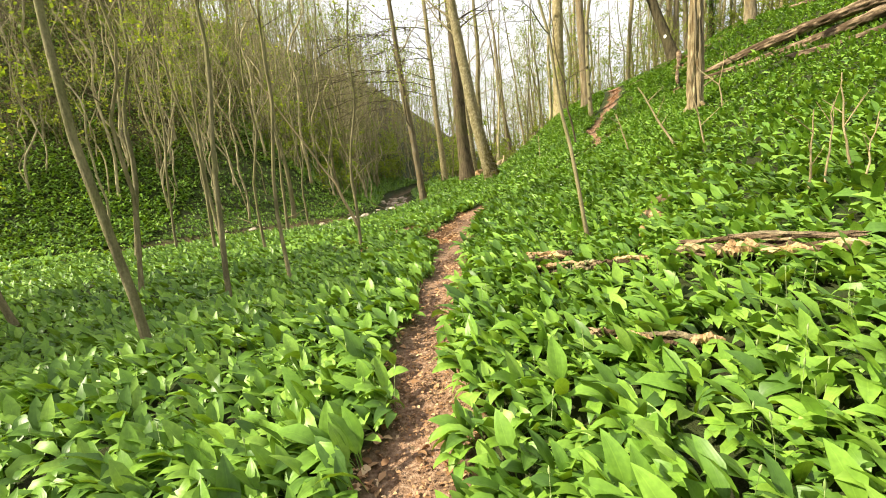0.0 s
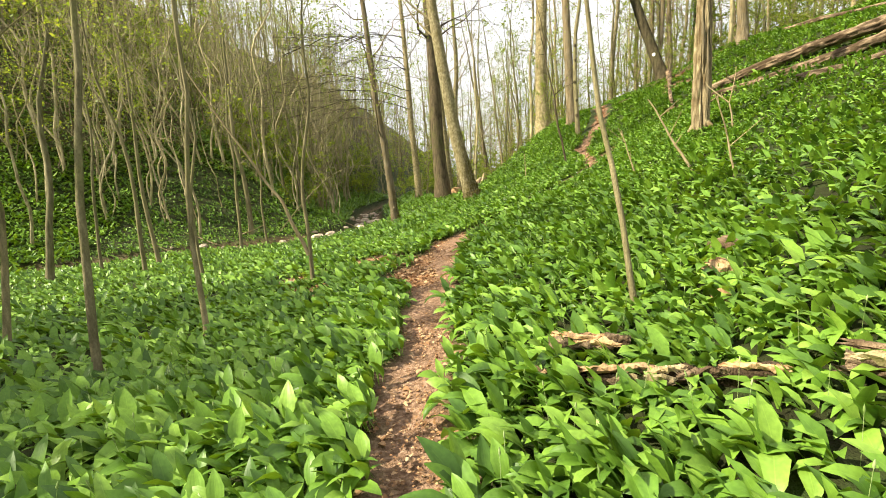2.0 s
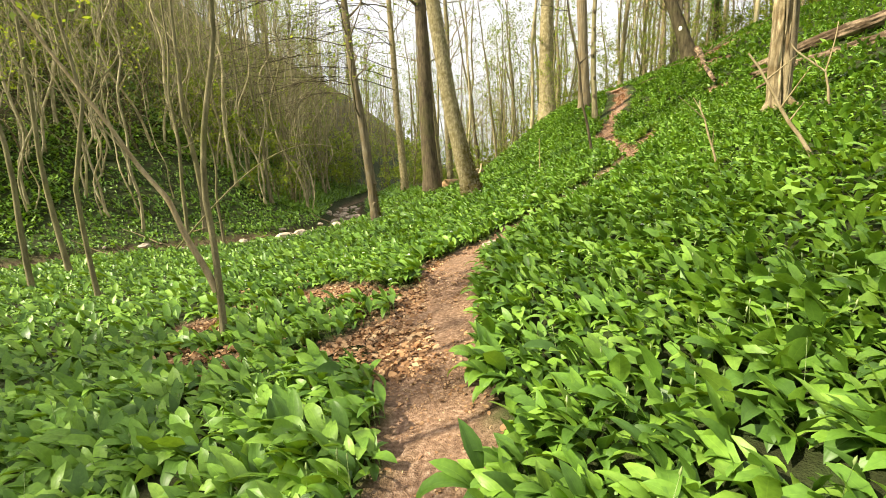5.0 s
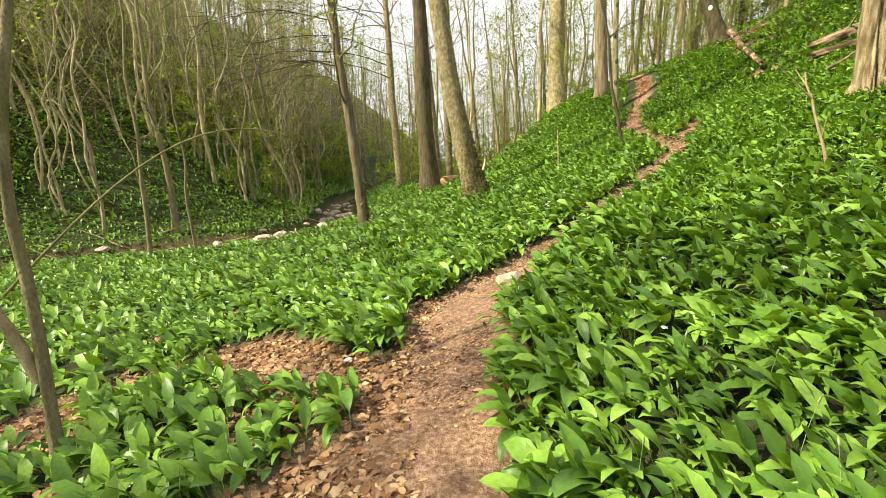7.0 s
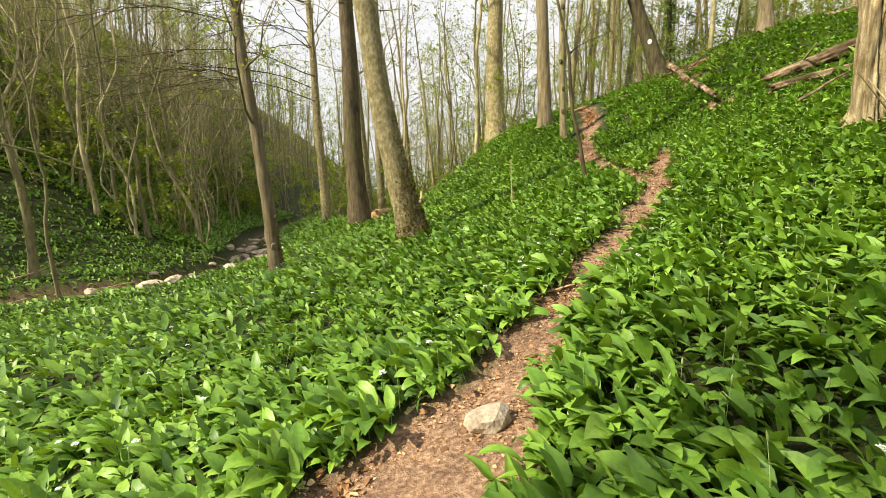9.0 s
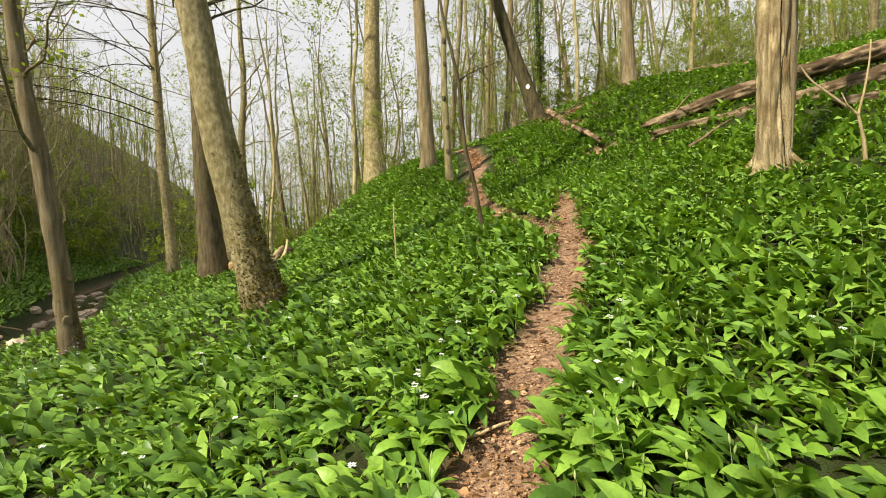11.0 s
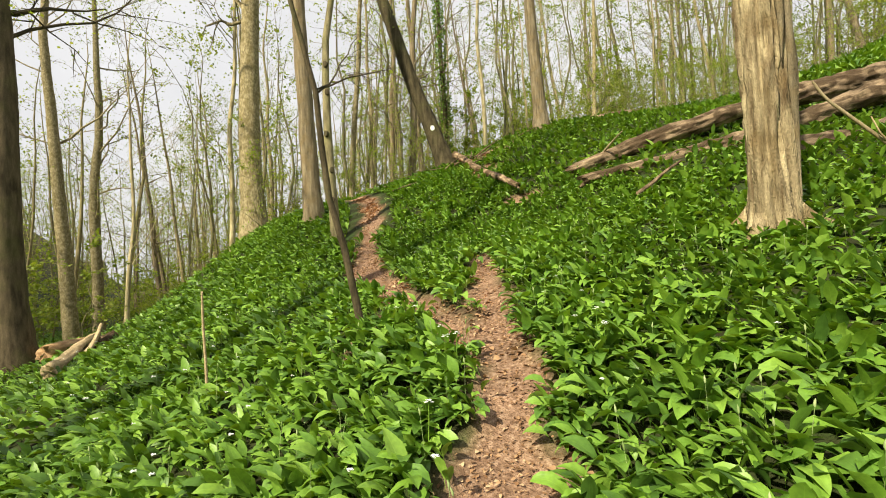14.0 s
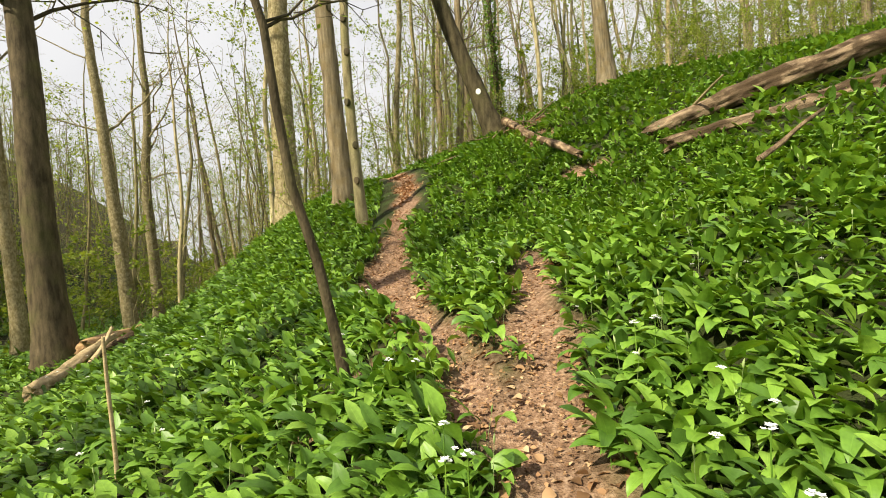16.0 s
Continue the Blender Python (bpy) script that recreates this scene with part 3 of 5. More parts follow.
SAP = "slender green-grey sapling with a bare stem among wild garlic"
# crowns filled out above the view, to dapple the ground with shade
for i, (x, y, d, lx, ly, hgt, nm) in enumerate((
        (-2.7, 3.9, .085, -.03, .02, 8.5, SAP), (-3.19, 6.43, .085, .06, .03, 8, SAP), (-2.78, 7.84, .075, .05, .02, 8, SAP),
        (-7, 7.2, .12, -.06, .02, 9, SAP), (-6, 8.7, .1, .05, .04, 9, SAP), (-10.5, 15.5, .2, .08, .06, 11, SAP), (-8.8, 18, .15, 0, 0, 10, SAP))):
    tree_thing("sapling", nm, "sapling", at_ground(x, y), d, hgt, (lx, ly), (.01 * (i % 3 - 1), 0), .2, BARK_SAPLING, 16, 2.4, 170 if i in (3, 4) else 120, .065 if i in (3, 4) else .05, 20 + i, .3 if i in (3, 4) else .5, group="saplings beside the path")
# the first three get added crown leaves to throw shade across the slope
for i, (x, y, d, lx, ly, hgt) in enumerate((
        (-5.5, 13.8, .09, .05, .03, 9), (-7.8, 15.4, .12, -.04, -.03, 10), (-9.9, 16.8, .1, .06, .05, 10), (-7.7, 22.3, .15, .02, .01, 10),
        (-8.3, 25.4, .26, -.03, -.01, 12), (-7.3, 24.6, .12, -.04, -.02, 8), (-6.7, 29.8, .2, -.06, -.02, 12), (-6.2, 32.6, .24, -.06, -.02, 12), (-7.7, 30.3, .18, -.05, -.02, 11))):
    tree_thing("sapling", "thin crooked sapling with a grey-brown stem near the stream", "sapling", at_ground(x, y), d, hgt, (lx, ly), (0, 0), .16, BARK_SAPLING, 16 if i < 3 else 12, 2.4 if i < 3 else 1.7, 120 if i < 3 else 16, .055 if i < 3 else .055, 40 + i, .35 if i < 3 else .25, group="saplings near the stream")
forked = tree_thing("forked_sapling", "slender sapling forking low with a pale peeling arm", "sapling", at_ground(-1.93, 10.02), .075, 6.5, (.07, .0), (.0, 0), .1, BARK_SAPLING, 12, 1.7, 50, .055, 61, .5, k=22)
fork_t = np.linspace(0, 1, 24)
fork_p = np.stack([np.interp(fork_t, np.linspace(0, 1, 6), v) for v in ((-.03, -.2, -.39, -.63, -1.05, -1.75), (.02, .03, .05, .08, .1, .15), (.5, .96, 1.43, 1.8, 2.47, 3.7))], -1)
fork_p[1:, 0] += .014 * np.sin(fork_t[1:] * 19)
fork_b = Buf()
tube(fork_b, fork_p, .031 * (1 - .7 * fork_t) + .003, 10, .16, True, 5)
part("arm", fork_b.mesh("arm", PALEWOOD), forked, "pale arm with peeling bark")
tree_thing("sapling", "slender pale grey sapling standing beside the path", "sapling", at_ground(1.68, 5.6), .055, 5.5, (-.15, .1), (.05, 0), .12, BARK_SAPLING, 6, 1.0, 8, .05, 62, .4, group="saplings beside the path")

leaning_beech = tree_thing("beech_tree", "leaning beech with smooth mottled grey bark", "tree", at_ground(1.8, 17.8), .47, 17, (-.2, .02), (.12, .02), .1, BARK_BEECH, 18, 3.6, 90, .09, 70, .3, .04, 20, k=18)
burled = tree_thing("hornbeam_tree", "slightly leaning tree with flaking brown-grey bark", "tree", at_ground(-1.0, 21.2), .33, 15, (-.1, -.01), (.05, 0), .12, BARK_BROWN, 18, 3, 70, .085, 71, .22, .09, 16, k=18)
# dark bark colour stands in for this trunk's shaded side
tree_thing("beech_tree", "thick old beech with its shade painted in as dark bark", "tree", at_ground(1.4, 29), .8, 22, (-.04, 0), (.01, 0), .1, BARK_DARK, 18, 4.5, 90, .1, 72, .3, .04, 20, k=18)
bowed = tree_thing("beech_tree", "straight pale grey beech below the slope", "tree", at_ground(0, 32.5), .45, 20, (-.04, 0), (.0, 0), .12, BARK_BEECH, 14, 4, 40, .08, 73, .3, .04, 14)
tree_thing("beech_tree", "tall pale beech standing close to its twin", "tree", at_ground(2.5, 38), .62, 22, (-.06, 0), (.02, 0), .2, BARK_BEECH, 16, 4.5, 50, .08, 74, .25, .05, 14)
tree_thing("beech_tree", "tall pale beech standing close to its twin", "tree", at_ground(3.4, 40), .55, 22, (-.02, 0), (0, 0), .25, BARK_BEECH, 16, 4.5, 50, .08, 75, .25, .05, 14)
tree_thing("beech_tree", "big pale beech on the crest of the slope", "tree", at_ground(7.1, 28.5), .74, 22, (.005, 0), (0, 0), .12, BARK_BEECH, 18, 4.5, 90, .1, 76, .28, .04, 18)
tree_thing("oak_tree", "straight tree with brown furrowed bark on the crest", "tree", at_ground(7.25, 24.1), .46, 18, (-.05, 0), (.0, 0), .06, BARK_BROWN, 12, 3, 80, .09, 77, .4, .05, 18, flute=.07)
knotty = tree_thing("young_tree", "thin grey knotted tree beside the upper path", "tree", at_ground(6.75, 21.8), .2, 11, (.0, 0), (.02, 0), .12, BARK_SAPLING, 9, 2, 20, .06, 78, .3, .1, 12)
tree_thing("sapling", "slim dark sapling where the path divides", "sapling", at_ground(4.72, 16.95), .075, 6, (-.12, .04), (-.03, .03), .1, BARK_DARK, 7, 1.3, 8, .05, 79, .35, group="saplings beside the path")
# this trunk's shade comes from its darkened bark colour
lean_t = tree_thing("leaning_tree", "leaning tree with shade painted into its bark and a white trail mark", "tree", at_ground(11.7, 24.3), .52, 14, (-.33, .18), (.06, 0), .1, BARK_SHADED, 12, 3.4, 90, .09, 80, .4, .05, 18)
tree_thing("oak_tree", "straight brown-barked tree on the ridge", "tree", at_ground(14.3, 22.75), .44, 17, (-.03, .02), (0, 0), .08, BARK_BROWN, 10, 3, 30, .07, 81, .4, .05, 16, flute=.06)


def dead_tree(x, y):
    """A tall bare snag: furrowed trunk, root spurs, a strip of loose bark, splinters and a mossy root."""
    root = new("dead_tree")
    root.location = at_ground(x, y)
    root.scale = (.88, .88, 1)
    k, sides = 150, 96
    h = np.linspace(-.15, 7, k)
    ang = np.arange(sides) / sides * 2 * math.pi
    A, Hh = np.meshgrid(ang, h)
    r = .235 + .05 * np.exp(-np.clip(Hh, 0, 9) / .25) * (.6 + .4 * np.sin(3 * A + 1)) - .012 * Hh
    tw = A + .12 * np.sin(Hh * 1.1) + .05 * Hh
    f = np.abs(np.sin(3.5 * tw + .6 * np.sin(Hh * .9)))
    r = r + .03 * np.sin(2 * A + 1.1 * Hh + 1) + .018 * np.sin(3 * A - 1.9 * Hh) * np.sin(Hh * 1.3)
    r = r - .1 * (1 - f) ** 2.5 - .045 * np.maximum(0, 1 - 3 * np.abs(np.sin(6.5 * tw + 1.6 * np.sin(Hh * 1.7 + 2)))) * (.5 + .5 * np.sin(Hh * 2.3 + 2 * A))
    r = r + .009 * np.sin(11 * tw + 5 * np.sin(Hh * 2.6)) + .012 * np.sin(23 * tw + 5 * Hh) * np.sin(Hh * 19 + 3 * np.sin(5 * A))
    # hollows where knots fell out
    for ha, hh, ra, rh, dep in ((3.6, 1.75, .22, .22, .09), (4.4, 1.2, .12, .3, .07), (3.9, .75, .1, .25, .05), (4.75, 2.3, .16, .16, .08), (4.5, .35, .12, .3, .06)):
        da = np.angle(np.exp(1j * (A - ha)))
        r = r - dep * np.exp(-(da / ra) ** 2 - ((Hh - hh) / rh) ** 2)
    V = np.stack([r * np.cos(A) - .012 * Hh, r * np.sin(A) - .01 * Hh, Hh], -1).reshape(-1, 3)
    i = np.arange(k - 1)[:, None] * sides + np.arange(sides)[None, :]
    j = np.arange(k - 1)[:, None] * sides + (np.arange(sides)[None, :] + 1) % sides
    b = Buf()
    b.add(V, np.stack([i, j, j + sides, i + sides], -1).reshape(-1, 4))
    part("trunk", b.mesh("trunk", DEADWOOD), root, "pale bare wood, deeply cracked")
    for n, az in enumerate((.4, 1.7, 2.9, 5.3)):
        b = Buf()
        d = np.array([math.cos(az), math.sin(az)])
        s = np.linspace(0, 1, 8)
        z = [float(ground(x + d[0] * (.18 + .42 * t), y + d[1] * (.18 + .42 * t))) - root.location.z for t in s]
        p = np.stack([d[0] * (.18 + .42 * s), d[1] * (.18 + .42 * s), np.array(z) + .22 * (1 - s) ** 2 - .02], -1)
        tube(b, p, .085 * (1 - .75 * s), 9, .2, True, 300 + n)
        part("root", b.mesh("root", DEADWOOD if n else BARK_DARK), root)
    for n, (az, z0, z1) in enumerate(((4.9, .3, 2.9), (5.25, 1.0, 3.4), (4.15, 1.5, 3.1))):
        b = Buf()
        s = np.linspace(0, 1, 14)
        aa = az + .1 * np.sin(s * 5)
        rr = .235 - .012 * (z0 + (z1 - z0) * s)
        zz = z0 + (z1 - z0) * s
        p = np.stack([rr * np.cos(aa) - .012 * zz, rr * np.sin(aa) - .01 * zz, zz], -1)
        tube(b, p, .045 * np.sin(math.pi * np.clip(s, .06, .94)), 8, .35, True, 320 + n)
        part("bark_strip", b.mesh("bark_strip", BARK_BROWN), root, "loose brown strip of old bark")
    return tagged(root, "bare dead trunk of pale cracked wood in the garlic", "dead tree")


dead_tree(7.62, 14.62)


def ivy_tree(x, y):
    t = tree_thing("ivy_tree", "slim trunk wrapped in dark green ivy", "tree", at_ground(x, y), .3, 17, (-.04, 0), (0, 0), .1, BARK_DARK, 8, 3, 20, .1, 90, .5)
    g = np.random.default_rng(91)
    n = 2600
    hh, aa = g.uniform(0, 11, n), g.uniform(0, 6.3, n)
    b = Buf()
    rr = .16 + .12 * g.random(n)
    flecks(b, np.stack([-.04 * hh + rr * np.cos(aa), rr * np.sin(aa), hh], -1), g.uniform(.09, .16, n), g)
    part("ivy", set_side(b.mesh("ivy", GARLIC), True), t, "dark green ivy leaves")


ivy_tree(17.2, 31.0)

# ---- woods: templates, then copies ----
def template(seed, d, height, bark, branches, reach, leaf_n, leaf_size, name, label, wiggle=.25, low=.25, sub=3, bough=(5, 7), fine=0):
    t = tree_thing(name, label, "tree", (0, 0, 0), d, height, (0, 0), (.02, 0), wiggle, bark, branches, reach, leaf_n, leaf_size, seed, low, .06, 7 if bough[0] > 3 else 5, k=22 if bough[0] > 3 else 11, sub=sub, bough=bough, fine=fine)
    return t


HILL = [template(100 + i, d, h, BARK_SUNLIT, 9, 2.2, 8, .055, "hazel_sapling", "thin crooked sapling with few fresh leaves on the valley side", .6, .2, 4) for i, (d, h) in enumerate(((.09, 10), (.12, 12.5), (.07, 9), (.16, 14), (.1, 11), (.06, 7.5)))]
WOOD = [template(120 + i, d, h, b, 11, 3.4, 80, .075, "woodland_tree", "slim woodland tree with pale bark and spring leaves", .12, .1, 5, fine=1) for i, (d, h, b) in enumerate(((.28, 16, BARK_BEECH), (.2, 14, BARK_SUNLIT), (.33, 18, BARK_BROWN), (.16, 12, BARK_BEECH), (.26, 17, BARK_BEECH)))]
SHRUB = [template(140 + i, .03, h, BARK_SAPLING, 9, 1.5, 80, .055, "shrub", "low understory shrub with fresh yellow-green leaves", .15, .05, 4, fine=1) for i, h in enumerate((2.6, 3.4, 2.1))]
FAR_WOOD = [template(160 + i, d, h, b, 15, 3.2, 40, .11, "far_tree", "far tree", .16, .12, 4, (3, 5)) for i, (d, h, b) in enumerate(((.22, 16, BARK_BEECH), (.15, 14, BARK_SAPLING), (.28, 18, BARK_BROWN), (.12, 11, BARK_SAPLING)))]
FAR_HILL = [template(150 + i, d, h, BARK_SAPLING, 11, 2.8, 44, .12, "far_sapling", "far sapling", .3, .25, 3, (3, 5)) for i, (d, h) in enumerate(((.18, 14), (.22, 17), (.15, 12)))]
FAR_BARE = [template(155 + i, d, h, BARK_SUNLIT, 11, 2.6, 15, .08, "far_sapling", "far sapling", .4, .2, 3, (3, 5)) for i, (d, h) in enumerate(((.14, 13), (.19, 16), (.11, 10)))]


def clear_of(x, y, taken, r):
    return all((x - a) ** 2 + (y - b) ** 2 > r * r for a, b in taken)


def far_side(x, y):
    d, s, _ = line_dist(np.array([x]), np.array([y]), STREAM)
    return float(d[0]) if s[0] > 0 else -float(d[0])


taken = []
first = set()


def plant(pool, x, y, g, group):
    src = pool[int(g.integers(len(pool)))]
    if src not in first:
        first.add(src)
        ob = src
        ob.matrix_basis = pose(x, y, float(ground(x, y)), g.normal(0, 3.5), g.normal(0, 3.5), g.uniform(0, 360))
    else:
        ob = copy_thing(src, pose(x, y, float(ground(x, y)), g.normal(0, 3.5), g.normal(0, 3.5), g.uniform(0, 360)))
    tagged(ob, group=group)
    s = g.uniform(.8, 1.25)
    ob.scale = (s, s, s)


g0 = np.random.default_rng(5)
count = 0
while count < 230:
    x, y = g0.uniform(-30, 2), g0.uniform(2, 52)
    f = far_side(x, y)
    if 2.2 < f < 17 and clear_of(x, y, taken, 1.0):
        for _ in range(int(g0.integers(1, 4))):
            plant(HILL, x + g0.normal(0, .25), y + g0.normal(0, .25), g0, "saplings on the valley side")
            count += 1
        taken.append((x, y))
count = 0
while count < 62:
    x, y = g0.uniform(-13, 3), g0.uniform(27, 60)
    if 1.8 < far_side(x, y) < 10 and clear_of(x, y, taken, .7):
        for _ in range(int(g0.integers(1, 4))):
            plant(HILL, x + g0.normal(0, .25), y + g0.normal(0, .25), g0, "saplings on the valley side")
            count += 1
        taken.append((x, y))
count = 0
while count < 110:
    x, y = g0.uniform(4, 40), g0.uniform(14, 62)
    if far_side(x, y) < -4 and y > 28.5 + .25 * max(x - 8, 0) - .9 * max(x - 14, 0) and clear_of(x, y, taken, 1.3) and (x > 7 or y > 36):
        plant(WOOD, x, y, g0, "trees behind the crest")
        taken.append((x, y))
        count += 1


count = 0
while count < 105:
    x, y = g0.uniform(6, 32), g0.uniform(16, 44)
    edge = 27 + .25 * max(x - 8, 0) - .95 * max(x - 14, 0)
    if edge < y < edge + 9 and far_side(x, y) < -4 and clear_of(x, y, taken, .7):
        plant(SHRUB, x, y, g0, "shrubs behind the crest")
        taken.append((x, y))
        count += 1


def far_woods(name, label, pool, n, zone, seed, bark=BARK_SAPLING):
    """The woods beyond, joined into one mesh for bark and one for leaves."""
    g = np.random.default_rng(seed)
    root = new(name)
    data = []
    for src in pool:
        for ch in src.children:
            me = ch.data
            v = np.empty(len(me.vertices) * 3, np.float32)
            me.vertices.foreach_get("co", v)
            t = np.empty(len(me.polygons), np.int32)
            me.polygons.foreach_get("loop_total", t)
            lv = np.empty(len(me.loops), np.int32)
            me.loops.foreach_get("vertex_index", lv)
            quads = lv[:int((t == 4).sum()) * 4].reshape(-1, 4)
            data.append((src, ch.name.startswith("crown"), v.reshape(-1, 3), quads))
    bufs = {False: Buf(), True: Buf()}
    made = 0
    while made < n:
        x, y = zone(g)
        if x is None:
            continue
        src = pool[int(g.integers(len(pool)))]
        m = np.array(pose(x, y, float(ground(x, y)), g.normal(0, 4), g.normal(0, 4), g.uniform(0, 360)))[:3] * 1.0
        s = g.uniform(.8, 1.3)
        for so, green, v, q in data:
            if so is src:
                bufs[green].add(v * s @ m[:, :3].T + m[:, 3], q)
        made += 1
    part("trunks", bufs[False].mesh("trunks", bark), root)
    part("crowns", bufs[True].mesh("crowns", SPRING), root)
    tagged(root, label, "woods", kind="stuff")


def valley_zone(g):
    x, y = g.uniform(-46, 18), 26 + 120 * g.uniform(0, 1) ** 1.6
    f = far_side(x, y)
    return (x, y) if 3 < f < 46 and (f > 15 or y > 48) and y > 46 + .9 * x and g.random() < (1.3 - y / 260) else (None, None)


def bare_zone(g):
    x, y = g.uniform(-60, -6), g.uniform(2, 46)
    f = far_side(x, y)
    return (x, y) if 14 < f < 42 else (None, None)


def ridge_zone(g):
    x, y = g.uniform(-2, 75), g.uniform(8, 150)
    if far_side(x, y) > -2 or (x < 40 and y < 62) and not (x > 24 and y < 30) or x < 20 and y < 40:
        return None, None
    return x, y


def hollow_wood_zone(g):
    x, y = g.uniform(-3, 16), g.uniform(38, 95)
    return (x, y) if far_side(x, y) < -1.5 else (None, None)


def start_zone(g):
    """Behind the start of the walk, never in view: for woods added to block light."""
    x, y = g.uniform(-14, 24), g.uniform(-26, -3.5)
    return (x, y) if far_side(x, y) < -2.5 and abs(x) > 1.2 and y < -3.5 - .5 * max(-x, 0) else (None, None)


def shade_hazel_zone(g):
    """Out of view on the stream side of the start, for hazel added to cast shade."""
    x, y = g.uniform(-11, -6.8), g.uniform(3.6, 9)
    return (x, y) if y < -.92 * x - .1 else (None, None)


far_woods("far_valley_woods", "hazy spring woods on the far valley side", FAR_HILL, 400, valley_zone, 31)
far_woods("bare_valley_woods", "bare twiggy woods on the steep valley side", FAR_BARE, 160, bare_zone, 36, BARK_TWIG)
far_woods("far_ridge_woods", "spring woods beyond the crest", FAR_WOOD, 180, ridge_zone, 32)
far_woods("hollow_woods", "slim spring trees in the hollow below the crest", FAR_WOOD, 46, hollow_wood_zone, 37)
# unseen trees added behind the start, to cut sky light and cast shade
far_woods("woods_at_start", "unseen woods added behind the start to block sky light", FAR_WOOD, 20, start_zone, 38)
FAR_SHRUB = [template(170 + i, .05, h, BARK_SAPLING, 10, 1.7, 46, .12, "far_shrub", "far shrub", .2, .05, 2, (3, 5)) for i, h in enumerate((2.8, 3.6))]
HAZEL = [template(180 + i, .07, h, BARK_SAPLING, 16, 2.4, 75, .11, "far_shrub", "far shrub", .25, .12, 3, (3, 5)) for i, h in enumerate((5.2, 6.4))]
TWIGGY = [template(175 + i, .06, h, BARK_SUNLIT, 12, 2.2, 8, .08, "far_shrub", "far shrub", .3, .05, 4, (3, 5)) for i, h in enumerate((3.4, 4.6))]


def undergrowth_zone(g):
    x, y = g.uniform(-30, 14), g.uniform(26, 84)
    f = far_side(x, y)
    return (x, y) if 4 < f < 34 and (f > 8 or y > 45) and y > 40 + .7 * x else (None, None)


def twiggy_zone(g):
    x, y = g.uniform(-40, -6), g.uniform(2, 46)
    f = far_side(x, y)
    return (x, y) if 6 < f < 30 else (None, None)


def bank_zone(g):
    x, y = g.uniform(-13, -2), g.uniform(29, 54)
    return (x, y) if 2.2 < far_side(x, y) < 10 else (None, None)


def hollow_zone(g):
    x, y = g.uniform(-2, 11), g.uniform(33, 75)
    return (x, y) if far_side(x, y) < -2 and (x < 3.5 or y > 42) else (None, None)


def crest_zone(g):
    x, y = g.uniform(8, 60), g.uniform(10, 70)
    edge = 29 + .25 * max(x - 8, 0) - .95 * max(x - 14, 0)
    return (x, y) if edge + 3 < y < edge + 28 and far_side(x, y) < -4 and (x > 12 or y > 34) else (None, None)


far_woods("hillside_undergrowth", "twiggy spring undergrowth on the valley side", FAR_SHRUB, 260, undergrowth_zone, 33)
far_woods("bare_undergrowth", "bare twiggy undergrowth on the steep valley side", TWIGGY, 150, twiggy_zone, 39, BARK_TWIG)
far_woods("bank_bushes", "upright leafy bushes on the far stream bank", FAR_SHRUB, 60, bank_zone, 41)
far_woods("hollow_undergrowth", "twiggy spring undergrowth below the crest", FAR_SHRUB, 90, hollow_zone, 34)
far_woods("crest_undergrowth", "yellow-green spring undergrowth behind the crest", FAR_SHRUB, 230, crest_zone, 35)
far_woods("crest_thicket", "dense yellow-green saplings behind the crest", FAR_HILL, 120, crest_zone, 42)
# added hazel beyond the view, there to shade the ground left of the path
far_woods("stream_hazel", "tall leafy hazel added out of view to shade the garlic", HAZEL, 22, shade_hazel_zone, 40)
for src in FAR_HILL + FAR_BARE + FAR_WOOD + FAR_SHRUB + TWIGGY + HAZEL:
    for ch in src.children:
        bpy.data.objects.remove(ch)
    bpy.data.objects.remove(src)


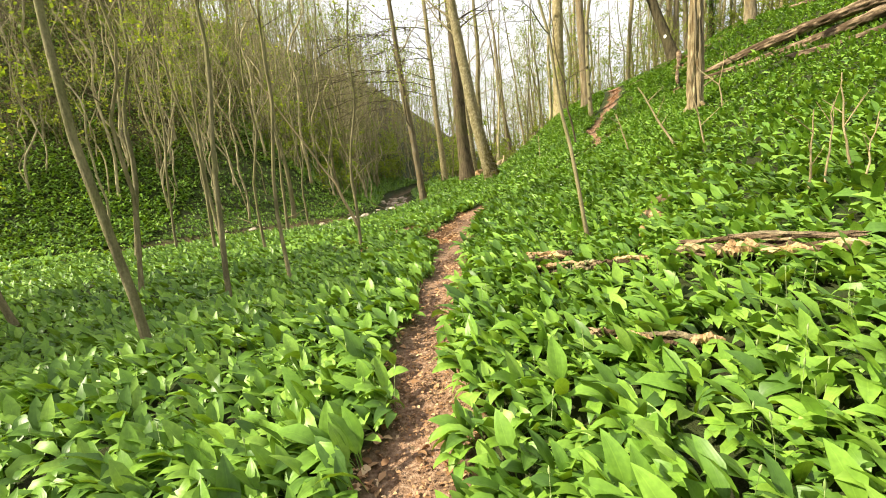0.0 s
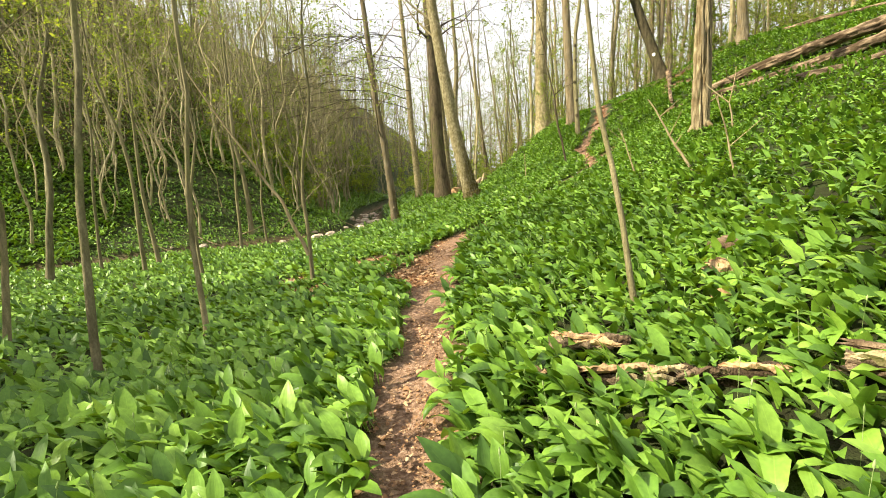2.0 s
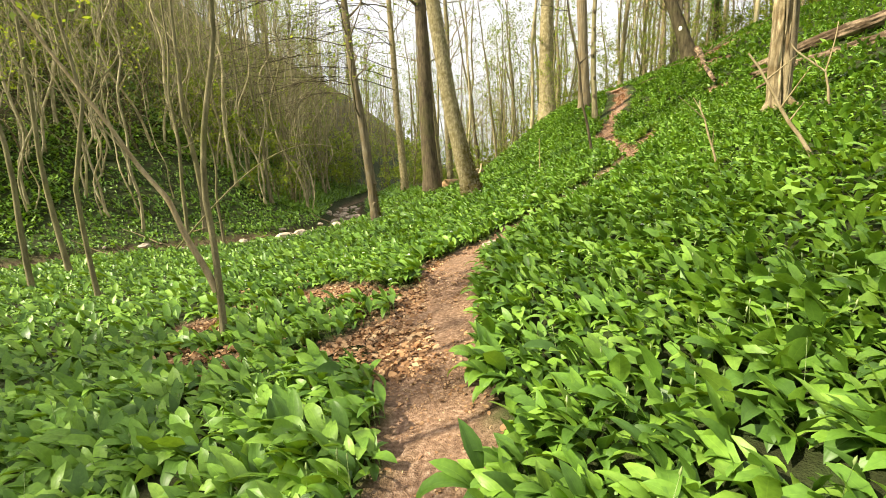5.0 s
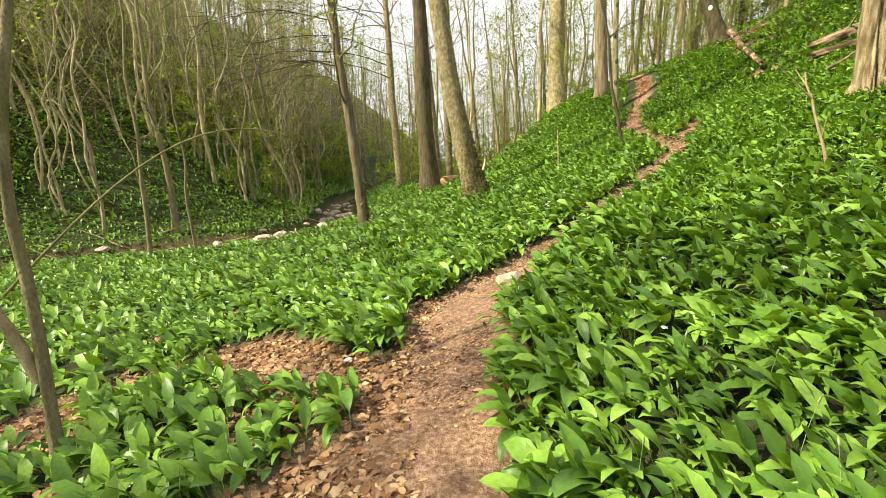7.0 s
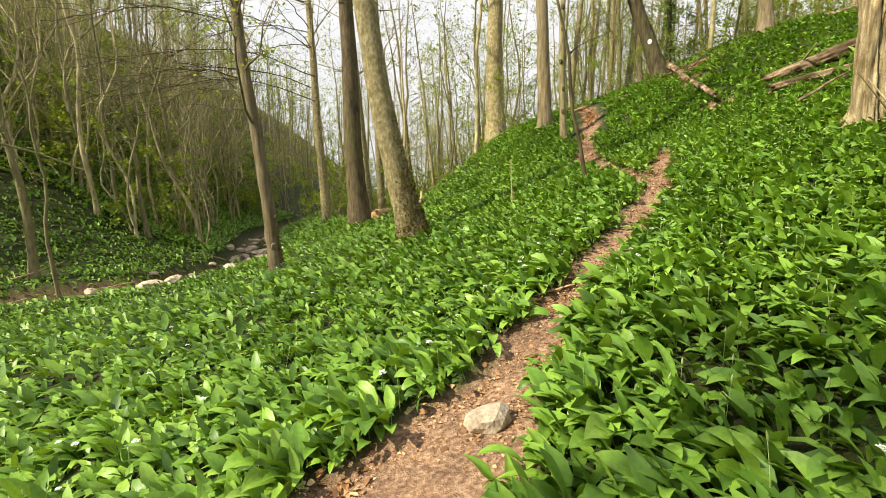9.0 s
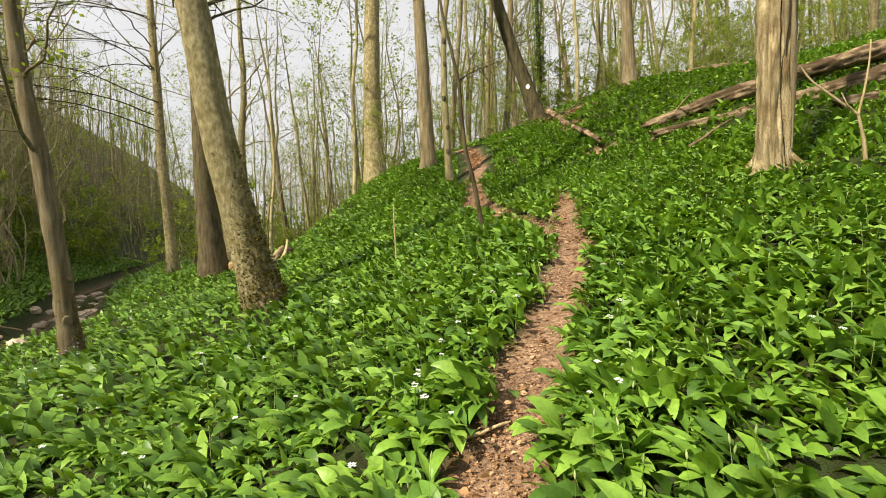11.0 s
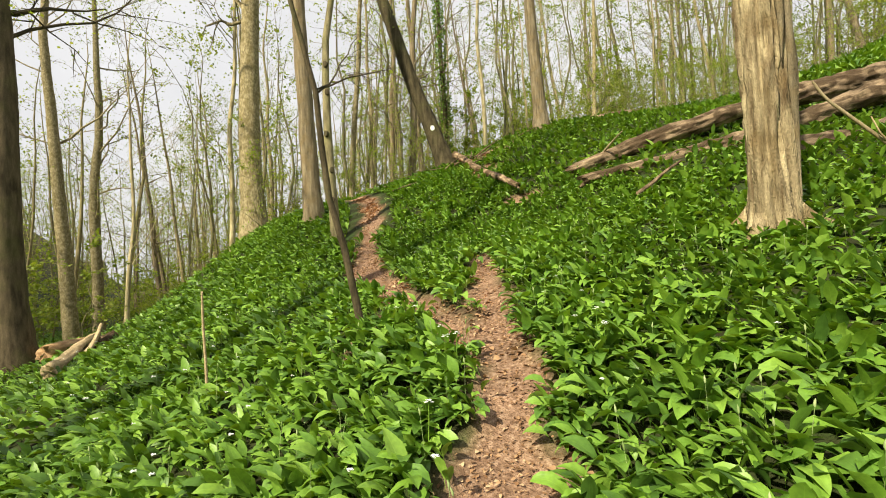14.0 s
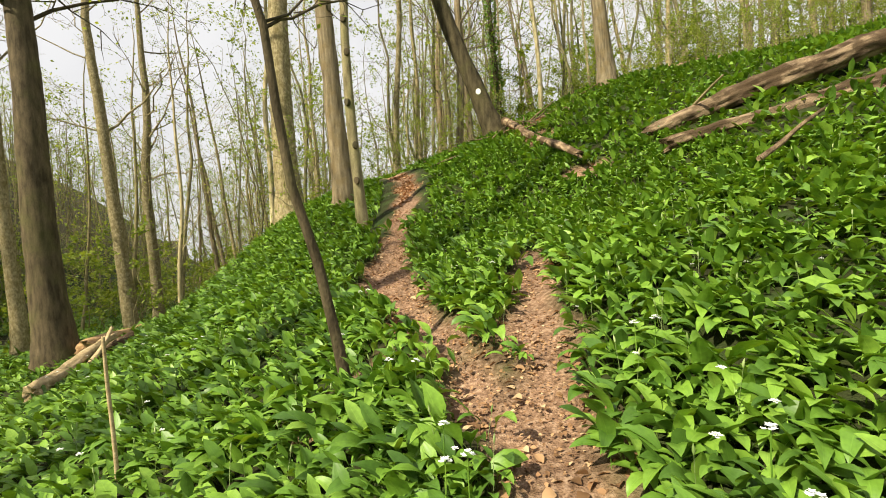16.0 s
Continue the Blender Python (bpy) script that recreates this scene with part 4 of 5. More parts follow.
# ---- fallen wood ----
def log(name, label, a, b, r0, r1, mat, seed, rough=.22, sides=18, k=24, cat="fallen log", furrow=.12):
    """A log from a to b: furrowed along its length, dented, with ragged ends."""
    g = np.random.default_rng(seed)
    a, b = Vector(a), Vector(b)
    ln = (b - a).length
    u = np.linspace(0, 1, k)
    ang = np.arange(sides) / sides * 2 * math.pi
    ph = g.uniform(0, 6.3, 8)
    A, U = np.meshgrid(ang, u)
    L = U * ln
    r = (r0 + (r1 - r0) * U)
    w = 1 + rough * (.45 * np.sin(2 * A + ph[0] + 1.3 * L) + .3 * np.sin(3 * A + ph[1] - 2.1 * L) + .25 * np.sin(L * 4.3 + ph[2]) * np.sin(A + ph[3]))
    w = w - furrow * np.abs(np.sin(4.5 * A + ph[4] + .5 * np.sin(L * 1.9))) - furrow * .6 * np.maximum(0, np.sin(7 * A + ph[5] + .8 * np.sin(L * 2.7)))
    w = w - furrow * 1.4 * np.maximum(0, np.sin(L * 2.2 + ph[6]) * np.sin(A + ph[7]) - .55)
    w = w + rough * .55 * np.sin(6 * A + ph[2] + 1.5 * np.sin(L * 5.1)) * np.sin(L * 7.3 + ph[5] + 2 * np.sin(A * 2)) + rough * .35 * np.sin(9 * A + ph[6]) * np.sin(L * 13 + ph[3])
    r = r * w
    X = (U - .5) * ln
    ends = np.where(U < 1e-6, -1, np.where(U > 1 - 1e-6, 1, 0))
    X = X + ends * r0 * .9 * np.sin(3 * A + ph[1]) * np.sin(5 * A + ph[2])
    cy = .02 * ln * np.sin(u * 5 + ph[0])[:, None] * rough * 3
    cz = .015 * ln * np.sin(u * 7 + ph[1])[:, None] * rough * 3
    V = np.stack([X, r * np.cos(A) + cy, r * np.sin(A) + cz], -1).reshape(-1, 3)
    i = np.arange(k - 1)[:, None] * sides + np.arange(sides)[None, :]
    j = np.arange(k - 1)[:, None] * sides + (np.arange(sides)[None, :] + 1) % sides
    buf = Buf()
    buf.add(V, np.stack([i, j, j + sides, i + sides], -1).reshape(-1, 4))
    o = np.arange(sides)
    for ring, sx in ((0, .3), (k - 1, -.3)):
        q = V[ring * sides:(ring + 1) * sides]
        c = q.mean(0) + np.array([sx * r0, 0, 0])
        buf.add(np.vstack([q, c]), np.stack([o, (o + 1) % sides, np.full(sides, sides)], -1))
    ob = new(name, buf.mesh(name, mat))
    ob.matrix_basis = Matrix.Translation((a + b) / 2) @ (b - a).to_track_quat("X", "Z").to_matrix().to_4x4()
    return tagged(ob, label, cat)


def on(x, y, h):
    return (x, y, float(ground(x, y)) + h)


log("fallen_log", "long fallen trunk with torn brown bark lying down the slope", on(10.2, 18.75, .12), on(17.5, 13.0, .9), .13, .29, LOGWOOD, 1, k=110, sides=36)
log("fallen_log", "split fallen trunk lying against another log", on(9.6, 18.0, .13), on(14.6, 14.2, .36), .11, .24, LOGWOOD, 2, k=90, sides=32)
log("fallen_log", "dark rotting trunk sunk in the bank", on(10.9, 15.4, .06), on(14.0, 13.6, .08), .12, .16, LOGWOOD, 14, k=60, sides=24)
log("fallen_log", "thin fallen trunk along the ridge", on(15.2, 21.6, .12), on(18.6, 20.4, .15), .09, .12, LOGWOOD, 15, k=40)
log("fallen_branch", "grey fallen branch below the leaning tree", on(11.6, 23.9, .3), on(9.4, 19.3, .25), .12, .06, LOGWOOD, 3, k=50, rough=.15)
log("broken_branch", "pale broken branch propped at the fallen trunk", on(10.9, 18.5, .1), on(10.2, 17.6, .75), .03, .015, PALEWOOD, 16, sides=8, k=12)

def slab_mesh(ln, w, th, mat, seed):
    """A torn slab of wood along x: uneven outline, ragged ends, slightly bowed."""
    g = np.random.default_rng(seed)
    k, sides = 16, 10
    u = np.linspace(-1, 1, k)
    ang = np.arange(sides) / sides * 2 * math.pi
    ph = g.uniform(0, 6.3, 6)
    A, U = np.meshgrid(ang, u)
    out = np.clip(1 - np.abs(U) ** 5, .12, 1) * (1 + .22 * np.sin(U * 5 + ph[0] + A) + .14 * np.sin(U * 11 + ph[1] + 2 * A))
    c, s_ = np.cos(A), np.sin(A)
    Y = w / 2 * np.sign(c) * np.abs(c) ** .6 * out
    Z = th / 2 * np.sign(s_) * np.abs(s_) ** .6 * (1 + .35 * np.sin(U * 9 + ph[2] + 3 * A)) + .02 * ln * np.sin(U * 2.2 + ph[3]) + .18 * w * (Y / w) ** 2
    Z = Z + g.normal(0, .16 * th, Z.shape)
    Y = Y * (1 + g.normal(0, .1, Y.shape))
    X = U * ln / 2 + .08 * ln * np.sin(3 * A + ph[4]) * np.abs(U) ** 3
    V = np.stack([X, Y, Z], -1).reshape(-1, 3)
    i = np.arange(k - 1)[:, None] * sides + np.arange(sides)[None, :]
    j = np.arange(k - 1)[:, None] * sides + (np.arange(sides)[None, :] + 1) % sides
    b = Buf()
    b.add(V, np.stack([i, j, j + sides, i + sides], -1).reshape(-1, 4))
    o = np.arange(sides)
    for ring in (0, k - 1):
        q = V[ring * sides:(ring + 1) * sides]
        b.add(np.vstack([q, q.mean(0)]), np.stack([o, (o + 1) % sides, np.full(sides, sides)], -1))
    return b.mesh("slab", mat, False)


def shattered_log(label, ends, r, h, seed, slabs):
    """A rotten log broken into torn slabs round a dark core: slabs are (along, out, up, length, width, thickness, roll, material)."""
    (ax, ay), (bx, by) = ends
    root = new("rotten_log")
    za, zb = float(ground(ax, ay)), float(ground(bx, by))
    root.location = ((ax + bx) / 2, (ay + by) / 2, (za + zb) / 2)
    ln = math.hypot(bx - ax, by - ay)
    d = np.array([bx - ax, by - ay, zb - za])
    u = np.linspace(-.5, .5, 26)
    b = Buf()
    tube(b, d * u[:, None] + (0, 0, h), r * (1 + .18 * np.sin(u * 19 + seed) + .1 * np.sin(u * 43)), 22, .32, True, seed, .3)
    part("core", b.mesh("core", LOGWOOD), root, "dark rotten core")
    yaw, slope = math.degrees(math.atan2(d[1], d[0])), math.degrees(math.atan2(d[2], ln))
    side = np.array([d[1], -d[0], 0]) / ln
    if side @ np.array([-1.0, -1.0, 0]) < 0:
        side = -side
    for k, (along, away, up, sl, w, th, roll, mat) in enumerate(slabs):
        ob = part("slab", slab_mesh(sl, w, th, mat, seed * 20 + k), root, "torn pale wood" if mat is CUTWOOD else "")
        p = d * (along - .5) + side * away + np.array([0, 0, h + up])
        ob.matrix_basis = pose(*p) @ pose(0, 0, 0, 0, 0, yaw + (k * 37 % 17 - 8)) @ pose(0, 0, 0, 0, -slope, 0) @ pose(0, 0, 0, roll, 0, 0)
    return tagged(root, label, "rotten log")


shattered_log("shattered rotten log with torn bark and pale heartwood in garlic", ROTTEN[0], .055, .1, 5, (
    (.3, -.01, .09, .72, .075, .03, -18, LOGWOOD), (.76, -.02, .1, .62, .065, .03, 12, LOGWOOD), (.55, .0, .12, .5, .04, .02, 20, BARK_BROWN), (.42, .06, .03, .24, .13, .03, -62, CUTWOOD), (.34, .07, -.01, .14, .1, .03, -50, CUTWOOD),
    (.7, .075, -.015, .38, .13, .03, -58, CUTWOOD), (.14, .05, .03, .32, .1, .03, -48, PALEWOOD), (.1, .07, -.02, .3, .05, .022, -25, LOGWOOD), (.95, .05, .03, .24, .08, .024, -64, PALEWOOD), (.62, .03, .08, .2, .02, .015, 60, PALEWOOD), (.86, .08, .0, .22, .03, .016, -20, LOGWOOD)))
shattered_log("crumbling rotten log sunk among wild garlic leaves", ROTTEN[1], .04, .05, 6, (
    (.2, .02, .05, .32, .1, .03, -30, LOGWOOD), (.36, .04, .03, .2, .11, .035, -48, CUTWOOD), (.62, .02, .05, .3, .06, .025, -10, BARK_BROWN), (.9, .03, .03, .16, .11, .035, -45, CUTWOOD), (.05, .0, .04, .15, .06, .03, 30, PALEWOOD)))
shattered_log("long cracked pale log half buried in wild garlic", ROTTEN[2], .055, .06, 7, (
    (.06, .03, .04, .17, .11, .05, -35, CUTWOOD), (.22, .05, .02, .12, .12, .04, -55, CUTWOOD), (.4, .02, .055, .4, .13, .035, -28, CUTWOOD), (.52, .06, .0, .3, .1, .03, -60, PALEWOOD), (.6, .03, .05, .2, .1, .03, -20, PALEWOOD),
    (.74, .04, .03, .26, .08, .03, -40, LOGWOOD), (.9, .02, .05, .28, .08, .03, -25, CUTWOOD), (.45, .07, -.02, .4, .06, .025, -70, LOGWOOD)))
shattered_log("short orange-brown broken log lying on a rotten log", ROTTEN[3], .058, .12, 8, (
    (.35, .0, .05, .34, .1, .03, -12, CUTWOOD), (.6, .045, .01, .3, .07, .025, -60, CUTWOOD), (.85, .02, .03, .16, .06, .025, -35, LOGWOOD)))
log("cut_log", "sawn log with a fresh orange end below the slope", on(2.0, 28.4, .22), on(3.2, 31.5, .2), .2, .18, CUTWOOD, 8, rough=.12, furrow=.06)
log("dead_branch", "broken pale branch on the slope", on(2.3, 21.5, .15), on(2.9, 24.2, .4), .1, .06, PALEWOOD, 9, rough=.35)
log("dead_branch", "short pale broken branch on the slope", on(2.75, 22.9, .1), on(3.0, 23.6, .5), .05, .03, PALEWOOD, 22)
log("dead_branch", "dark broken branch on the slope", on(2.6, 23.6, .2), on(3.2, 24.5, .25), .11, .09, LOGWOOD, 10, k=40)
log("dead_stick", "dark dead stick in the garlic", on(8.5, 16.4, .22), on(9.3, 16.2, .4), .03, .02, LOGWOOD, 11, cat="stick", sides=8)
log("dead_stick", "brown stick lying on the path", on(2.15, 13.2, -.02), on(2.42, 13.1, .0), .014, .01, PALEWOOD, 24, cat="stick", sides=8)
log("standing_stick", "pale straight stick standing in the garlic", on(3.5, 17.4, .0), on(3.48, 17.4, .85), .014, .01, PALEWOOD, 12, rough=.05, cat="stick", sides=8)


def forked_snag(x, y):
    """A Y-shaped dead sapling: one stem, two bare arms."""
    root = new("forked_sapling")
    root.location = at_ground(x, y)
    for name, pts, r in (("stem", ((.0, .0, -.05), (-.03, .02, .3), (-.08, .06, .6)), .028), ("arm", ((-.08, .06, .6), (-.22, .2, .78), (-.42, .4, 1.05), (-.48, .46, 1.2)), .018),
                         ("arm", ((-.08, .06, .6), (-.04, .02, .9), (.0, .0, 1.2), (.02, 0, 1.45)), .014), ("arm", ((-.08, .06, .6), (-.2, .12, .72), (-.24, .16, .86)), .009)):
        p = np.array(pts, float)
        t = np.linspace(0, 1, 9)
        q = np.stack([np.interp(t, np.linspace(0, 1, len(p)), p[:, c]) for c in range(3)], -1)
        b = Buf()
        tube(b, q, r * (1 - .5 * t), 8, .12, True, 7)
        part(name, b.mesh(name, PALEWOOD), root)
    tagged(root, "forked pale dead sapling beside the dead trunk", "dead sapling")


forked_snag(7.95, 13.78)


def trunk_points(thing):
    """The places of the trunk's corners, in the tree's own frame."""
    me = next(ch for ch in thing.children if ch.name.startswith("trunk")).data
    v = np.empty(len(me.vertices) * 3, np.float32)
    me.vertices.foreach_get("co", v)
    return v.reshape(-1, 3)


def on_trunk(thing, name, label, height, az, size, mat):
    """A flat-sided patch or knot set on the trunk's side."""
    vs = trunk_points(thing)
    ring = vs[np.argsort(np.abs(vs[:, 2] - height))[:18]]
    c = ring.mean(0)
    d = np.array([math.cos(az), math.sin(az), 0])
    r = np.max((ring - c) @ d)
    side = np.array([-d[1], d[0], 0])
    b = Buf()
    n = 10
    th = np.arange(n) / n * 2 * math.pi
    for k, (out, sc) in enumerate(((-.02, 1.0), (size[2], .85))):
        ringv = c + d * (r + out) + side * (np.cos(th) * size[0] * sc)[:, None] + np.array([0, 0, 1.0]) * (np.sin(th) * size[1] * sc)[:, None]
        if k == 0:
            v0 = ringv
        else:
            V = np.vstack([v0, ringv, [ringv.mean(0) + d * size[2] * .2]])
    o = np.arange(n)
    b.add(V, np.stack([o, (o + 1) % n, (o + 1) % n + n, o + n], -1))
    b.add(V, np.stack([o + n, (o + 1) % n + n, np.full(n, 2 * n)], -1))
    part(name, b.mesh(name, mat), thing, label)


on_trunk(lean_t, "trail_mark", "white painted trail mark", 1.2, 4.1, (.07, .09, .012), WHITE)
for hgt, az in ((.9, 4.0), (1.6, 4.5), (2.3, 3.7), (3.0, 4.3), (3.6, 4.0)):
    on_trunk(knotty, "knot", "dark knot", hgt, az, (.05, .07, .04), BARK_DARK)


for hgt, az, sz in ((.75, 5.0, .07), (1.5, 5.9, .06)):
    on_trunk(burled, "burl", "swollen burl", hgt, az, (sz, sz * 1.2, sz * .7), BARK_BROWN)


def drooping_boughs(thing, count, h0, h1, az, ln, r, seed, lean):
    """Long thin boughs that swing out and hang down, each with twigs."""
    g = np.random.default_rng(seed)
    for _ in range(count):
        a = az + g.normal(0, .45)
        h = g.uniform(h0, h1)
        d = np.array([math.cos(a), math.sin(a)])
        n = 16
        t = np.linspace(0, 1, n)
        l2 = ln * g.uniform(.7, 1.2)
        p = np.stack([lean * h + d[0] * l2 * t, d[1] * l2 * t, h + l2 * (.35 * t - .5 * t ** 2 * g.uniform(.5, 1.3))], -1)
        p[:, :2] += np.cumsum(g.normal(0, .06, (n, 2)), 0)
        p[:, 2] += np.cumsum(g.normal(0, .03, n))
        b = Buf()
        tube(b, p, r * (1 - .85 * t) + .004, 6, .1)
        for _ in range(20):
            i = int(g.integers(4, n - 1))
            e = np.array([d[0] + g.normal(0, .5), d[1] + g.normal(0, .5), g.normal(-.15, .35)]) * l2 * g.uniform(.12, .3)
            q = p[i] + e * np.linspace(0, 1, 5)[:, None] + np.cumsum(g.normal(0, .03, (5, 3)), 0)
            tube(b, q, r * .3 * (1 - .7 * np.linspace(0, 1, 5)) + .003, 4, cap=False)
        part("bough", b.mesh("bough", BARK_DARK), thing)


def mossy_foot(thing, top, az, spread, n, seed):
    """Tufts of brown-green moss on one side of the lower trunk, thinning upwards."""
    g = np.random.default_rng(seed)
    vs = trunk_points(thing)
    low = vs[vs[:, 2] < top]
    pick = low[g.integers(0, len(low), n * 6)]
    cx, cy = np.median(low[:, 0]), np.median(low[:, 1])
    turn = np.angle(np.exp(1j * (np.arctan2(pick[:, 1] - cy, pick[:, 0] - cx) - az)))
    patch = .65 + .35 * np.sin(pick[:, 2] * 2.1 + turn * 2.6)
    keep = g.random(len(pick)) < np.exp(-(turn / spread) ** 2) * (1 - pick[:, 2] / top) ** .6 * patch
    pick = pick[keep][:n]
    b = Buf()
    pick = pick + g.normal(0, .012, pick.shape)
    lift = g.uniform(-.13, .13, len(pick))
    lift = np.where(pick[:, 2] + lift < .02, np.abs(lift), lift)
    slant = (vs[vs[:, 2] > top - .3][:, :2].mean(0) - low[:, :2].mean(0)) / max(vs[vs[:, 2] > top - .3][:, 2].mean() - low[:, 2].mean(), .1)
    pick = pick + np.stack([slant[0] * lift, slant[1] * lift, lift], -1)
    flecks(b, pick, g.uniform(.02, .045, len(pick)), g)
    part("moss", b.mesh("moss", MOSS), thing, "brown-green moss")


mossy_foot(leaning_beech, 2.6, -.9, 1.1, 5200, 710)
mossy_foot(burled, 1.6, -.6, 1.0, 1500, 711)
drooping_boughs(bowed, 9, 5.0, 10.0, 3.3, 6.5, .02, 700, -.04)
drooping_boughs(burled, 5, 3.5, 7.5, 2.9, 4.0, .014, 701, -.085)


def forked_stick(x, y, height, lean, seed, r=.022):
    """A pale dead sapling, broken off, with two or three side stubs."""
    g = np.random.default_rng(seed)
    root = new("dead_stick")
    root.location = at_ground(x, y)
    p = spine((0, 0, -.05), height, lean, (0, 0), .018, g, 9)
    b = Buf()
    tube(b, p, r * (1 - .6 * np.linspace(0, 1, 9)), 7, .1, True, seed)
    part("stem", b.mesh("stem", PALEWOOD), root)
    for _ in range(3):
        i = int(g.integers(3, 8))
        d = np.array([g.normal(0, .5), g.normal(0, .5), g.uniform(.5, 1)])
        q = p[i] + d * height * g.uniform(.2, .4) * np.linspace(0, 1, 5)[:, None]
        b = Buf()
        tube(b, q, r * .5 * (1 - .7 * np.linspace(0, 1, 5)), 5)
        part("side_twig", b.mesh("side_twig", PALEWOOD), root)
    return tagged(root, "broken pale dead sapling standing in garlic", "dead sapling", "dead saplings on the slope")


for i, (x, y, hgt, lx, ly, r) in enumerate(((4.68, 12.05, 1.1, -.25, .14, .02), (5.4, 11.15, 1.5, -.46, .33, .03), (5.37, 9.86, 1.4, -.17, .15, .02),
                                            (3.92, 5.2, .95, .02, -.02, .015), (3.98, 5.0, 1.0, .08, .05, .013), (4.3, 4.9, .8, .1, .0, .012), (4.6, 5.4, 1.2, -.1, .1, .016))):
    forked_stick(x, y, hgt, (lx, ly), 200 + i, r)


def stone(x, y, r, seed, label="grey-brown stone set in the path", mat=None, sink=.3, tall=1.0):
    g = np.random.default_rng(seed)
    bm = bmesh.new()
    bmesh.ops.create_icosphere(bm, subdivisions=3 if r > .2 or mat is not PALESTONE else 2, radius=1)
    ph = g.uniform(0, 6.3, 6)
    sc = np.array([1, .75, .5 * tall]) * g.uniform(.85, 1.15, 3) * r
    for v in bm.verts:
        c = v.co
        k = 1 + .16 * math.sin(3 * c.x + ph[0]) * math.sin(2.5 * c.y + ph[1]) + .08 * math.sin(7 * c.z + ph[2] + 4 * c.x) + .05 * math.sin(11 * c.y + ph[3])
        v.co = Vector((c.x * sc[0] * k, c.y * sc[1] * k, max(c.z, -.6) * sc[2] * k))
    me = bpy.data.meshes.new("stone")
    bm.to_mesh(me)
    bm.free()
    me.materials.append(mat or STONE)
    ob = new("stone", me)
    ob.matrix_basis = pose(x, y, float(ground(x, y)) + sc[2] * (.6 - sink) - .03, g.normal(0, 6), g.normal(0, 6), g.uniform(0, 360))
    return tagged(ob, label, "stone")


stone(1.14, 11.62, .13, 400, mat=PALESTONE)
STUMP = "brown crumbling stump remnant in the garlic"
stone(2.92, 6.38, .2, 402, STUMP, LOGWOOD, .2, 1.7)
stone(2.98, 6.5, .13, 405, STUMP, LOGWOOD, .1, 2.0)
stone(2.6, 6.0, .13, 403, STUMP, CUTWOOD, .1, 1.9)
stone(2.24, 5.38, .1, 404, STUMP, CUTWOOD, .1, 1.8)
for i in range(130):
    u = float(rng.uniform(1.2, 6.2))
    k = int(u)
    ax, ay = STREAM[k + 1]
    bx, by = STREAM[k + 2]
    px, py = ax + (bx - ax) * (u - k), ay + (by - ay) * (u - k)
    if py > 42 or px < -13:
        continue
    stone(px + float(rng.normal(0, .5)), py + float(rng.normal(0, .5)), float(rng.uniform(.08, .3)), 410 + i, "pale wet stone in the stream bed", PALESTONE, .1)


# ---- single garlic plants along the path, with flowers ----
def leaf_mesh(seed):
    g = np.random.default_rng(seed)
    b = Buf()
    one = np.ones(1)
    leaves(b, one * 0, one * 0, one * 0, one * .28, one * .28 * g.uniform(.26, .34), one * 0, one * g.uniform(1.1, 1.45), one * g.uniform(-1.3, .1), STALK, WIDE, .3, one * g.normal(0, .3))
    return set_side(b.mesh("leaf", GARLIC_ONE))


LEAVES = [leaf_mesh(500 + i) for i in range(8)]


def flower_mesh(seed, n=9):
    g = np.random.default_rng(seed)
    b = Buf()
    for k in range(n):
        az, el = k / n * 6.3 + g.normal(0, .2), g.uniform(.1, 1.3)
        d = np.array([math.cos(az) * math.cos(el), math.sin(az) * math.cos(el), math.sin(el)]) * .018
        for j in range(5):
            t = j / 5 * 6.3
            u = np.array([math.cos(t), math.sin(t), .3]) * .011
            w = np.array([-math.sin(t), math.cos(t), 0]) * .0035
            b.add(np.array([d, d + u * .5 + w, d + u, d + u * .5 - w]), np.array([[0, 1, 2, 3]]))
    return b.mesh("flower_head", WHITE, False)


FLOWERS = [flower_mesh(520 + i) for i in range(3)]
sb = Buf()
tube(sb, np.array([(0, 0, 0), (.004, 0, .1), (.01, .003, .2), (.012, 0, .27)]), np.array([.003, .003, .0025, .002]), 5)
STEM = set_side(sb.mesh("flower_stem", GARLIC_ONE), True)


def garlic_plant(x, y, g, bloom):
    root = new("wild_garlic_plant")
    root.matrix_basis = pose(x, y, float(ground(x, y)) - .02, 0, 0, g.uniform(0, 360))
    n = int(g.integers(3, 6))
    for k in range(n):
        lf = part("leaf", LEAVES[int(g.integers(len(LEAVES)))], root)
        sc = g.uniform(.65, 1.0)
        lf.matrix_basis = pose(g.normal(0, .012), g.normal(0, .012), 0, g.normal(0, 6), g.normal(0, 6), k * 360 / n + g.normal(0, 25)) @ Matrix.Scale(sc, 4)
    if bloom:
        part("flower_stem", STEM, root)
        fl = part("flower_head", FLOWERS[int(g.integers(3))], root, "white star-shaped flowers")
        fl.location = (.012, 0, .27)
    label = "wild garlic plant with white flowers at the path edge" if bloom else "wild garlic plant with broad leaves at the path edge"
    tagged(root, label, "wild garlic", "wild garlic plants along the path")


gp = np.random.default_rng(17)
made = 0
while made < 230:
    x, y = float(gp.uniform(-1.3, 7.2)), float(gp.uniform(1.2, 19))
    lat = float(lateral(np.array([x]), np.array([y]))[0])
    gap = float(path_gap(np.array([x]), np.array([y]))[0])
    if lat < .12 and float(leafy(x, y)) < .4 and float(lateral(np.array([x - .12]), np.array([y]))[0]) < .2 and gap < .6:
        garlic_plant(x, y, gp, y > 10 and gp.random() < .22)
        made += 1


